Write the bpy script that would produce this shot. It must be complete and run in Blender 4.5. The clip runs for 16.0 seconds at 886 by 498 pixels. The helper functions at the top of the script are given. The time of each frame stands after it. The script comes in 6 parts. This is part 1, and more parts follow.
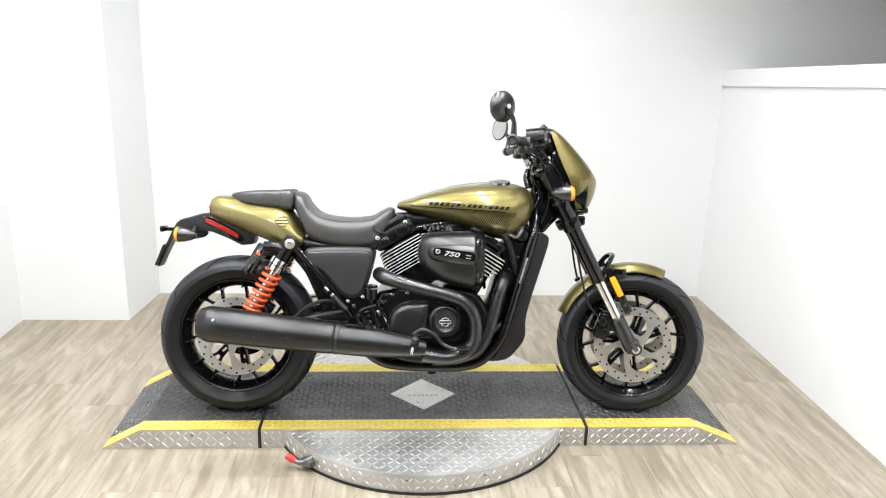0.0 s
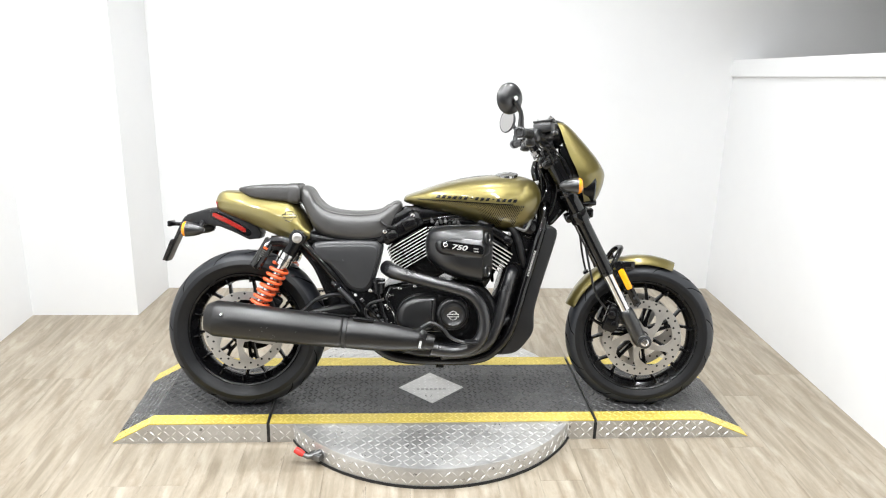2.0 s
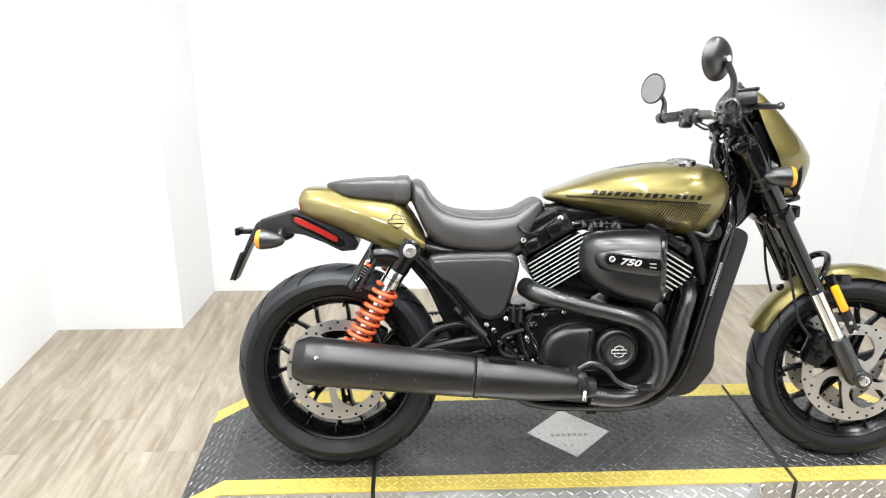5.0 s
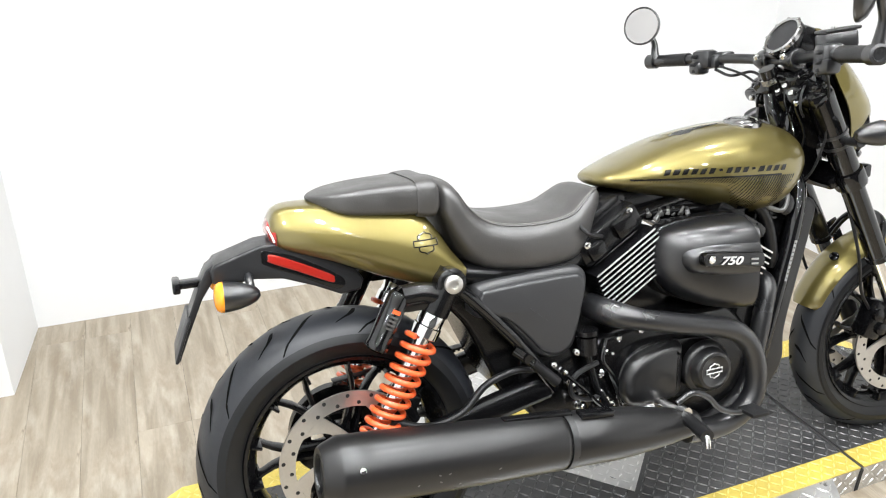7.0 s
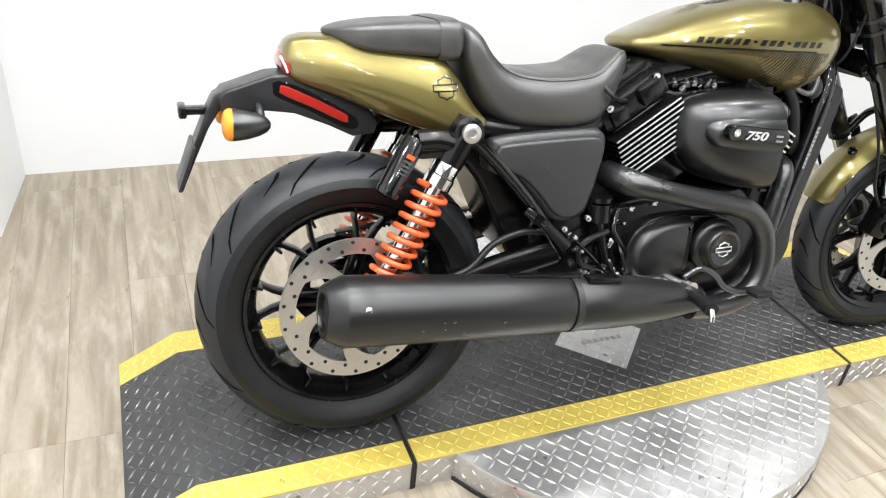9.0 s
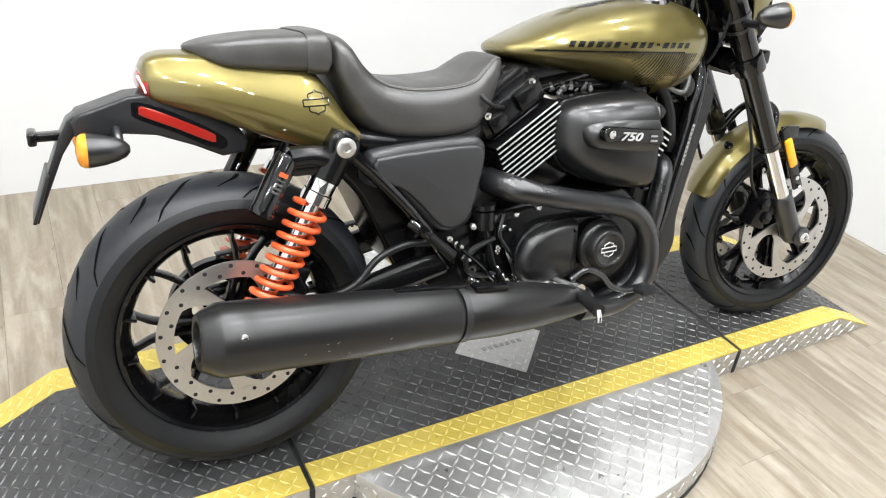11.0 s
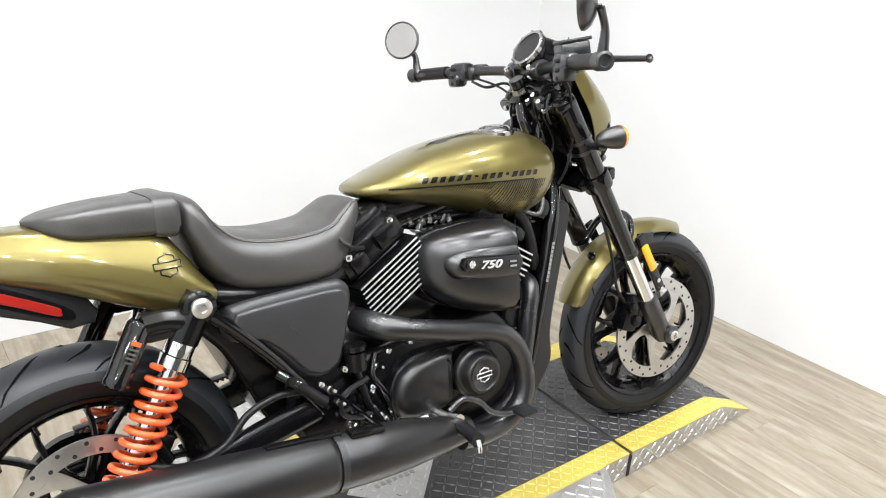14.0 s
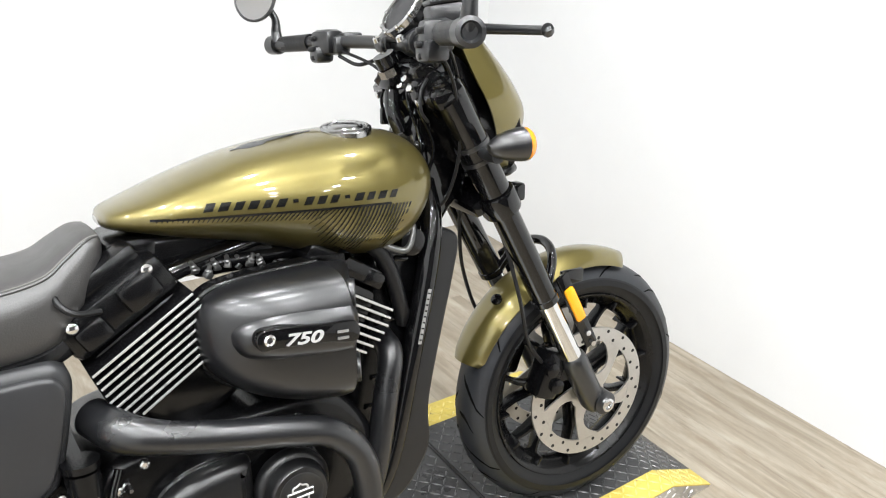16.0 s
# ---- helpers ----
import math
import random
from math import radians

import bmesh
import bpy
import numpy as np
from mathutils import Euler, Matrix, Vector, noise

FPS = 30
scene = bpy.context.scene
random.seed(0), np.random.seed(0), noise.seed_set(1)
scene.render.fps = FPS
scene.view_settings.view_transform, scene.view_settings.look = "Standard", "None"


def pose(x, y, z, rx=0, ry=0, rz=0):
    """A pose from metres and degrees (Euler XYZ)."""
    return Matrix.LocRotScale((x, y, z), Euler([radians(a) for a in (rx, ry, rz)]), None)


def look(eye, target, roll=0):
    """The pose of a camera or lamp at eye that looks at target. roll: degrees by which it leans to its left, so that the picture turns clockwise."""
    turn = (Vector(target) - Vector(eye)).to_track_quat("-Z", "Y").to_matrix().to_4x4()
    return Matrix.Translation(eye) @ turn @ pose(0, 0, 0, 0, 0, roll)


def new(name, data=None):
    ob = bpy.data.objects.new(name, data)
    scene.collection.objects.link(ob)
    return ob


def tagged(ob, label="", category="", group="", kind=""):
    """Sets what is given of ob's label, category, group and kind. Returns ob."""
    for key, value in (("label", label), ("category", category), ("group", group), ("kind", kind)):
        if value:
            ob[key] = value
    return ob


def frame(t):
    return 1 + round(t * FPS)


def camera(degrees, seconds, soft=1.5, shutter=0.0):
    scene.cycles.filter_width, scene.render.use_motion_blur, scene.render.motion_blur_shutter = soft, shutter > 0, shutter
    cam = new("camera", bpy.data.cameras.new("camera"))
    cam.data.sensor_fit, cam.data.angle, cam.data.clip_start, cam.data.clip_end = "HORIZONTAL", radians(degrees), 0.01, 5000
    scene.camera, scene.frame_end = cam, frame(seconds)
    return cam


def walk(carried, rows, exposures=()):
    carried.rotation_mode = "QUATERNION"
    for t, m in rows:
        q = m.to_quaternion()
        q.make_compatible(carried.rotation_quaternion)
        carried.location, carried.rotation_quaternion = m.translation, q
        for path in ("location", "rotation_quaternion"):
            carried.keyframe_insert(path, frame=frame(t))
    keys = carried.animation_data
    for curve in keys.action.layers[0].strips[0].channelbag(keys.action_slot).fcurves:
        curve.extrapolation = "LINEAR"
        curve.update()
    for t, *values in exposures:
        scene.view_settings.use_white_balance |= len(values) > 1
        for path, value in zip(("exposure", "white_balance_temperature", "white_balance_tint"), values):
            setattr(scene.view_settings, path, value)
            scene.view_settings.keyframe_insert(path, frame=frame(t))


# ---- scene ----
cam = camera(60.4, 16.0, soft=1.1)
PATH = [
    (0, (-0.186, -2.736, 1.549), (-0.044, -0.823, 0.982), 1.8),
    (0.5, (-0.184, -2.736, 1.542), (-0.045, -0.824, 0.971), 1.6),
    (1, (-0.18, -2.732, 1.542), (-0.048, -0.821, 0.965), 1.5),
    (1.5, (-0.183, -2.728, 1.543), (-0.058, -0.818, 0.963), 1.5),
    (2, (-0.182, -2.727, 1.546), (-0.062, -0.818, 0.962), 1.3),
    (2.5, (-0.192, -2.72, 1.534), (-0.045, -0.813, 0.948), 1.1),
    (3, (-0.219, -2.702, 1.534), (-0.048, -0.801, 0.935), 1.2),
    (3.3, (-0.248, -2.665, 1.535), (-0.083, -0.771, 0.915), 0.3),
    (3.5, (-0.291, -2.65, 1.522), (-0.21, -0.75, 0.903), 0.6),
    (3.7, (-0.324, -2.613, 1.489), (-0.292, -0.725, 0.83), 0.7),
    (4, (-0.329, -2.51, 1.471), (-0.361, -0.638, 0.767), 1.8),
    (4.2, (-0.336, -2.413, 1.465), (-0.438, -0.511, 0.855), 1.1),
    (4.3, (-0.335, -2.358, 1.47), (-0.433, -0.451, 0.876), 1.7),
    (4.5, (-0.362, -2.26, 1.484), (-0.467, -0.361, 0.868), 0.2),
    (4.7, (-0.42, -2.147, 1.466), (-0.499, -0.263, 0.799), 1.6),
    (5, (-0.556, -1.997, 1.467), (-0.462, -0.115, 0.796), 0.4),
    (5.2, (-0.625, -1.898, 1.481), (-0.437, -0.03, 0.794), -1.5),
    (7.3, (-1.098, -1.184, 1.421), (-0.384, 0.484, 0.578), 1.6),
    (7.5, (-1.108, -1.181, 1.412), (-0.406, 0.491, 0.568), 2.1),
    (8, (-1.117, -1.195, 1.362), (-0.454, 0.436, 0.414), 3.5),
    (8.2, (-1.124, -1.206, 1.336), (-0.473, 0.41, 0.353), 4.4),
    (10.3, (-1.075, -1.204, 1.297), (-0.268, 0.289, 0.24), 7.2),
    (10.5, (-1.063, -1.211, 1.301), (-0.245, 0.283, 0.253), 6.9),
    (11, (-1.037, -1.206, 1.316), (-0.148, 0.27, 0.3), 6.2),
    (11.5, (-1.009, -1.214, 1.339), (-0.05, 0.259, 0.384), 5.0),
    (12, (-0.996, -1.221, 1.35), (0.012, 0.259, 0.46), 4.5),
    (12.5, (-0.981, -1.228, 1.364), (0.066, 0.25, 0.515), 4.1),
    (13, (-0.973, -1.23, 1.379), (0.11, 0.25, 0.58), 3.5),
    (13.5, (-0.964, -1.233, 1.387), (0.147, 0.24, 0.615), 3.2),
    (14, (-0.953, -1.228, 1.389), (0.182, 0.235, 0.633), 3.4),
    (14.5, (-0.917, -1.203, 1.39), (0.302, 0.187, 0.628), 5.8),
    (14.8, (-0.828, -1.165, 1.363), (0.356, 0.246, 0.585), 5.2),
    (15, (-0.742, -1.119, 1.349), (0.386, 0.341, 0.578), 6.7),
    (15.2, (-0.653, -1.09, 1.369), (0.45, 0.41, 0.638), 7.1),
    (15.5, (-0.552, -1.06, 1.364), (0.595, 0.399, 0.618), 5.4),
    (15.7, (-0.492, -1.033, 1.346), (0.648, 0.407, 0.555), 4.1),
    (16, (-0.379, -0.948, 1.325), (0.745, 0.484, 0.497), 5.2),
]
walk(cam, [(t, look(eye, target, roll)) for t, eye, target, roll in PATH],
     [(0.0, -0.06), (2.5, -0.04), (4.0, 0.05), (5.0, 0.07), (7.5, 0.05), (10.5, -0.11), (13.0, -0.10), (15.0, -0.04), (16.0, -0.08)])

# ---------------------------------------------------------------- world and lights
world = bpy.data.worlds.new("world")
scene.world = world
world.use_nodes = True
world.node_tree.nodes["Background"].inputs[0].default_value = (1.0, 0.98, 0.95, 1)
world.node_tree.nodes["Background"].inputs[1].default_value = 0.3
scene.view_settings.exposure = 0.0

CEIL = 2.75
LAMPS = [(x, y) for x in (-1.65, -0.75, 0.15, 1.05) for y in (-3.2, -2.25, -1.35, -0.5, 0.4)]
LAMP_POWER = 11.8

# ---------------------------------------------------------------- materials


def mat(name, color, rough=0.5, metal=0.0, vary=0.08, scale=8.0, bump=0.0, bump_scale=60.0, coat=0.0, rough_vary=0.08, stretch=(1, 1, 1), random_amount=0.0, spec=0.5):
    m = bpy.data.materials.new(name)
    m.use_nodes = True
    nt = m.node_tree
    b = nt.nodes["Principled BSDF"]
    b.inputs["Metallic"].default_value = metal
    b.inputs["Coat Weight"].default_value = coat
    b.inputs["Specular IOR Level"].default_value = spec
    b.inputs["Coat Roughness"].default_value = 0.05
    tc = nt.nodes.new("ShaderNodeTexCoord")
    mp = nt.nodes.new("ShaderNodeMapping")
    mp.inputs["Scale"].default_value = stretch
    nt.links.new(tc.outputs["Object"], mp.inputs["Vector"])
    n1 = nt.nodes.new("ShaderNodeTexNoise")
    n1.inputs["Scale"].default_value = scale
    n1.inputs["Detail"].default_value = 5
    n2 = nt.nodes.new("ShaderNodeTexNoise")
    n2.inputs["Scale"].default_value = scale * 9
    n2.inputs["Detail"].default_value = 3
    for n in (n1, n2):
        nt.links.new(mp.outputs["Vector"], n.inputs["Vector"])
    mix = nt.nodes.new("ShaderNodeMath")
    mix.operation = "MULTIPLY_ADD"
    nt.links.new(n2.outputs["Fac"], mix.inputs[0])
    mix.inputs[1].default_value = 0.4
    half = nt.nodes.new("ShaderNodeMath")
    half.operation = "MULTIPLY"
    half.inputs[1].default_value = 0.6
    nt.links.new(n1.outputs["Fac"], half.inputs[0])
    nt.links.new(half.outputs[0], mix.inputs[2])
    ramp = nt.nodes.new("ShaderNodeMapRange")
    ramp.inputs["From Min"].default_value = 0.3
    ramp.inputs["From Max"].default_value = 0.7
    ramp.inputs["To Min"].default_value = 1 - vary
    ramp.inputs["To Max"].default_value = 1 + vary
    nt.links.new(mix.outputs[0], ramp.inputs["Value"])
    last = ramp.outputs["Result"]
    if random_amount:
        info = nt.nodes.new("ShaderNodeObjectInfo")
        r = nt.nodes.new("ShaderNodeMapRange")
        r.inputs["To Min"].default_value = 1 - random_amount
        r.inputs["To Max"].default_value = 1 + random_amount
        nt.links.new(info.outputs["Random"], r.inputs["Value"])
        mul = nt.nodes.new("ShaderNodeMath")
        mul.operation = "MULTIPLY"
        nt.links.new(last, mul.inputs[0])
        nt.links.new(r.outputs["Result"], mul.inputs[1])
        last = mul.outputs[0]
    sc = nt.nodes.new("ShaderNodeVectorMath")
    sc.operation = "SCALE"
    sc.inputs[0].default_value = color
    nt.links.new(last, sc.inputs["Scale"])
    nt.links.new(sc.outputs["Vector"], b.inputs["Base Color"])
    rr = nt.nodes.new("ShaderNodeMapRange")
    rr.inputs["From Min"].default_value = 0.3
    rr.inputs["From Max"].default_value = 0.7
    rr.inputs["To Min"].default_value = max(0.02, rough - rough_vary)
    rr.inputs["To Max"].default_value = min(1.0, rough + rough_vary)
    nt.links.new(n1.outputs["Fac"], rr.inputs["Value"])
    nt.links.new(rr.outputs["Result"], b.inputs["Roughness"])
    if bump:
        nb = nt.nodes.new("ShaderNodeTexNoise")
        nb.inputs["Scale"].default_value = bump_scale
        nb.inputs["Detail"].default_value = 4
        nt.links.new(mp.outputs["Vector"], nb.inputs["Vector"])
        bp = nt.nodes.new("ShaderNodeBump")
        bp.inputs["Strength"].default_value = bump
        bp.inputs["Distance"].default_value = 0.002
        nt.links.new(nb.outputs["Fac"], bp.inputs["Height"])
        nt.links.new(bp.outputs["Normal"], b.inputs["Normal"])
    return m


def glow(name, color, strength):
    m = bpy.data.materials.new(name)
    m.use_nodes = True
    b = m.node_tree.nodes["Principled BSDF"]
    b.inputs["Base Color"].default_value = (*color, 1)
    b.inputs["Emission Color"].default_value = (*color, 1)
    b.inputs["Emission Strength"].default_value = strength
    return m


def lens_mat(name, color):
    m = mat(name, color, 0.12, 0, 0.05, 30, coat=0.6, bump=0.15, bump_scale=250)
    b = m.node_tree.nodes["Principled BSDF"]
    b.inputs["Subsurface Weight"].default_value = 0.15
    b.inputs["Subsurface Radius"].default_value = (0.01, 0.005, 0.002)
    return m


M_WALL = mat("white_wall_paint", (0.765, 0.77, 0.775), 0.62, 0, 0.015, 1.2, 0.1, 180)
M_CEIL = mat("white_ceiling_paint", (0.8, 0.8, 0.79), 0.8, 0, 0.02, 1.0)
M_DARKWALL = mat("unseen_dark_wall", (0.05, 0.05, 0.052), 0.7, 0, 0.1, 1.0)
M_ALU = mat("aluminium_tread_plate", (0.57, 0.565, 0.555), 0.40, 0.85, 0.12, 7, 0.1, 120, rough_vary=0.08)
M_ALULUG = mat("polished_aluminium_lugs", (0.70, 0.695, 0.685), 0.30, 0.95, 0.10, 14, rough_vary=0.04)
M_BLACKPLATE = mat("black_tread_plate", (0.041, 0.0412, 0.042), 0.38, 0.0, 0.25, 9, 0.12, 200, rough_vary=0.12)
# Lighter than the plate: wear and the lugs' glints are both in the colour.
M_LUG = mat("worn_glinting_black_lugs", (0.125, 0.125, 0.126), 0.26, 0.35, 0.4, 12)
M_YELLOW = mat("yellow_safety_paint", (0.56, 0.435, 0.085), 0.42, 0, 0.16, 10, 0.1, 150)
# Paler than the stripe: scuffs, plus lit relief painted in under flat light.
M_YELLUG = mat("scuffed_lit_yellow_lugs", (0.70, 0.585, 0.20), 0.34, 0, 0.16, 14)
M_SLOT = mat("dark_gap_rubber", (0.012, 0.012, 0.012), 0.7)
M_TYRE = mat("dusty_tyre_tread", (0.0165, 0.0182, 0.0222), 0.46, 0, 0.12, 14, 0.10, 300, spec=0.5)
M_SIDEWALL = mat("black_tyre_sidewall", (0.0078, 0.0082, 0.0092), 0.40, 0, 0.10, 14, 0.06, 300, spec=0.30)
M_GROOVE = mat("tyre_groove_rubber", (0.003, 0.003, 0.003), 0.9, spec=0.1)
M_GLOSS = mat("gloss_black_paint", (0.003, 0.003, 0.0034), 0.06, 0, 0.05, 12, spec=0.6, rough_vary=0.02)
M_WHEEL = mat("satin_black_cast_wheel", (0.0033, 0.0033, 0.0038), 0.24, 0, 0.1, 12, spec=0.34)
M_ENGINE = mat("black_engine_powdercoat", (0.0036, 0.0036, 0.0040), 0.21, 0.0, 0.08, 25, 0.03, 500, spec=0.36, rough_vary=0.02)
M_SATIN = mat("satin_black_cover", (0.0078, 0.0082, 0.0094), 0.30, 0.0, 0.06, 10, 0.02, 400, spec=1.0, rough_vary=0.01)
M_COVER = mat("matt_black_case_cover", (0.0066, 0.0066, 0.0070), 0.31, 0.0, 0.08, 20, 0.03, 500, spec=0.66, rough_vary=0.02)
M_AIR = mat("semi_gloss_black_shell", (0.0060, 0.0062, 0.0071), 0.29, 0.0, 0.04, 10, 0.0, 400, spec=0.84, rough_vary=0.0)
M_EXH = mat("black_header_coating", (0.0090, 0.0092, 0.0103), 0.29, 0.0, 0.08, 8, 0.02, 300, spec=0.88, rough_vary=0.02)
M_MUFF = mat("matt_black_muffler_coating", (0.0078, 0.0076, 0.0078), 0.33, 0.0, 0.10, 8, 0.02, 300, spec=0.56, rough_vary=0.02)
M_SEAM = mat("dark_seam_ring", (0.045, 0.045, 0.046), 0.34, 0.6, 0.12, 30, 0.05, 300)
M_PLASTIC = mat("dark_grey_plastic", (0.0135, 0.0137, 0.0147), 0.34, 0, 0.08, 14, 0.08, 700, spec=0.40)
M_SIDE = mat("grey_moulded_plastic", (0.0265, 0.0268, 0.0282), 0.36, 0, 0.06, 14, 0.06, 700, spec=0.52)
M_COWL = mat("dark_moulded_plastic", (0.0100, 0.0100, 0.0106), 0.36, 0, 0.06, 14, 0.06, 700, spec=0.42)
M_OLIVE = mat("olive_metallic_paint", (0.172, 0.142, 0.044), 0.36, 0.74, 0.02, 40, 0.0, 900, coat=1.0, rough_vary=0.0)
M_OLIVE.node_tree.nodes["Principled BSDF"].inputs["Coat Roughness"].default_value = 0.03
M_SEAT = mat("black_leatherette", (0.0320, 0.0303, 0.0290), 0.40, 0, 0.12, 18, 0.22, 420, spec=0.95)
M_STITCH = mat("grey_stitching", (0.15, 0.145, 0.135), 0.8)
M_STEEL = mat("brushed_rotor_steel", (0.58, 0.565, 0.54), 0.36, 0.92, 0.08, 20, 0.05, 300)
M_CHROME = mat("chrome", (0.78, 0.78, 0.78), 0.08, 1.0, 0.03, 10, rough_vary=0.03)
M_FAINT = mat("worn_faint_print", (0.40, 0.397, 0.39), 0.5, 0.8, 0.15, 40)
M_NUMBER = mat("silver_print", (0.50, 0.50, 0.495), 0.35, 0.15, 0.03, 30)
M_CAP = mat("polished_cap_steel", (0.46, 0.46, 0.46), 0.16, 1.0, 0.05, 20)
M_FIN = mat("machined_fin_edge", (0.66, 0.66, 0.655), 0.3, 0.6, 0.05, 30)
M_ORANGE = mat("orange_spring_paint", (0.78, 0.115, 0.03), 0.3, 0, 0.06, 30, coat=0.5)
M_AMBER = lens_mat("amber_lens", (0.85, 0.30, 0.01))
M_YREF = lens_mat("amber_reflector", (0.9, 0.42, 0.01))
M_RED = lens_mat("red_lens", (0.30, 0.013, 0.008))
M_LENSGLINT = mat("white_lens_highlight", (0.75, 0.7, 0.68), 0.12, 0, 0.03, 20, coat=0.5)
M_MIRROR = mat("mirror_glass", (0.56, 0.548, 0.54), 0.02, 1.0, 0.0, 5, rough_vary=0.0)
M_DECAL = mat("black_decal", (0.006, 0.006, 0.0055), 0.22, 0, 0.05, 30, spec=0.45)
M_HOLE = mat("dark_hole", (0.01, 0.01, 0.01), 0.8)
M_RUBBER = mat("black_grip_rubber", (0.006, 0.006, 0.0066), 0.42, 0, 0.1, 30, 0.2, 500, spec=0.4)
M_CASTALU = mat("raw_cast_aluminium", (0.17, 0.17, 0.167), 0.42, 0.8, 0.2, 30, 0.2, 300)
M_HANDRED = mat("red_dipped_handle", (0.65, 0.04, 0.03), 0.45)
M_QUILT = mat("white_meshed_panel", (0.82, 0.82, 0.82), 0.5, 0, 0.03, 6, 0.8, 45)
M_FRAMEWOOD = mat("dark_distressed_frame", (0.07, 0.068, 0.066), 0.45, 0.2, 0.45, 14, 0.4, 60)


def wear(m, color, scale, start, soft=0.02, strength=0.8, stretch=(1, 1, 1)):
    """Scattered worn or dirty flecks of another colour."""
    nt = m.node_tree
    b = nt.nodes["Principled BSDF"]
    old = b.inputs["Base Color"].links[0].from_socket
    tc = nt.nodes.new("ShaderNodeTexCoord")
    mp = nt.nodes.new("ShaderNodeMapping")
    mp.inputs["Scale"].default_value = stretch
    nt.links.new(tc.outputs["Object"], mp.inputs["Vector"])
    n = nt.nodes.new("ShaderNodeTexNoise")
    n.inputs["Scale"].default_value = scale
    n.inputs["Detail"].default_value = 6
    n.inputs["Roughness"].default_value = 0.65
    nt.links.new(mp.outputs["Vector"], n.inputs["Vector"])
    r = nt.nodes.new("ShaderNodeMapRange")
    r.inputs["From Min"].default_value = start
    r.inputs["From Max"].default_value = start + soft
    r.inputs["To Max"].default_value = strength
    nt.links.new(n.outputs["Fac"], r.inputs["Value"])
    mix = nt.nodes.new("ShaderNodeMix")
    mix.data_type = "RGBA"
    nt.links.new(r.outputs["Result"], mix.inputs["Factor"])
    nt.links.new(old, mix.inputs["A"])
    mix.inputs["B"].default_value = (*color, 1)
    nt.links.new(mix.outputs["Result"], b.inputs["Base Color"])


wear(M_YELLOW, (0.10, 0.09, 0.06), 26, 0.665)
wear(M_YELLOW, (0.34, 0.27, 0.07), 5, 0.56, 0.14, 0.5)
wear(M_ALU, (0.16, 0.155, 0.15), 22, 0.66)
wear(M_ALU, (0.36, 0.34, 0.31), 4, 0.55, 0.15, 0.5)
wear(M_BLACKPLATE, (0.075, 0.074, 0.072), 5, 0.52, 0.16, 0.6)
wear(M_BLACKPLATE, (0.20, 0.195, 0.185), 40, 0.69)
wear(M_TYRE, (0.055, 0.055, 0.056), 6, 0.55, 0.15, 0.35)


def plank_material():
    m = mat("limed_oak_vinyl", (0.50, 0.41, 0.30), 0.42, 0, 0.12, 3.0, 0.12, 90, stretch=(7.0, 1.6, 1), random_amount=0.02)
    nt = m.node_tree
    b = nt.nodes["Principled BSDF"]
    info = nt.nodes.new("ShaderNodeObjectInfo")
    tc = nt.nodes.new("ShaderNodeTexCoord")
    add = nt.nodes.new("ShaderNodeVectorMath")
    add.operation = "ADD"
    mulr = nt.nodes.new("ShaderNodeVectorMath")
    mulr.operation = "SCALE"
    mulr.inputs[0].default_value = (13.0, 37.0, 5.0)
    nt.links.new(info.outputs["Random"], mulr.inputs["Scale"])
    nt.links.new(tc.outputs["Object"], add.inputs[0])
    nt.links.new(mulr.outputs["Vector"], add.inputs[1])
    mp = nt.nodes.new("ShaderNodeMapping")
    mp.inputs["Scale"].default_value = (12.0, 0.9, 1.0)
    nt.links.new(add.outputs["Vector"], mp.inputs["Vector"])
    n = nt.nodes.new("ShaderNodeTexNoise")
    n.inputs["Scale"].default_value = 2.4
    n.inputs["Detail"].default_value = 6
    n.inputs["Distortion"].default_value = 0.6
    nt.links.new(mp.outputs["Vector"], n.inputs["Vector"])
    cr = nt.nodes.new("ShaderNodeValToRGB")
    cr.color_ramp.elements[0].position = 0.36
    cr.color_ramp.elements[0].color = (0.217, 0.181, 0.132, 1)
    cr.color_ramp.elements[1].position = 0.62
    cr.color_ramp.elements[1].color = (0.332, 0.288, 0.224, 1)
    nt.links.new(n.outputs["Fac"], cr.inputs["Fac"])
    old = b.inputs["Base Color"].links[0].from_node
    nt.links.new(cr.outputs["Color"], old.inputs[0])
    return m


M_PLANK = plank_material()
wear(M_PLANK, (0.440, 0.402, 0.335), 3.6, 0.50, 0.16, 0.60, (2.6, 0.7, 1))
wear(M_PLANK, (0.190, 0.140, 0.088), 4.5, 0.50, 0.18, 0.62, (1.9, 0.8, 1))
wear(M_PLANK, (0.105, 0.075, 0.048), 9.0, 0.63, 0.08, 0.5, (2.2, 0.7, 1))
M_BRIGHT = glow("lamp_glow", (0.985, 0.99, 1.0), 20.0)

from mathutils.bvhtree import BVHTree

# ---------------------------------------------------------------- mesh helpers


def smooth_mesh(bm, angle=40):
    lim = radians(angle)
    for f in bm.faces:
        f.smooth = True
    for e in bm.edges:
        if len(e.link_faces) == 2 and e.calc_face_angle(0) > lim:
            e.smooth = False


def part(name, bm, material, parent=None, label="", angle=40):
    bmesh.ops.recalc_face_normals(bm, faces=bm.faces)
    smooth_mesh(bm, angle)
    me = bpy.data.meshes.new(name)
    bm.to_mesh(me)
    bm.free()
    me.materials.append(material)
    ob = new(name, me)
    if parent:
        ob.parent = parent
    if label:
        ob["label"] = label
    return ob


def hub(name, parent=None, m=None):
    ob = new(name)
    ob.empty_display_size = 0.1
    if parent:
        ob.parent = parent
    if m is not None:
        ob.matrix_basis = m
    return ob


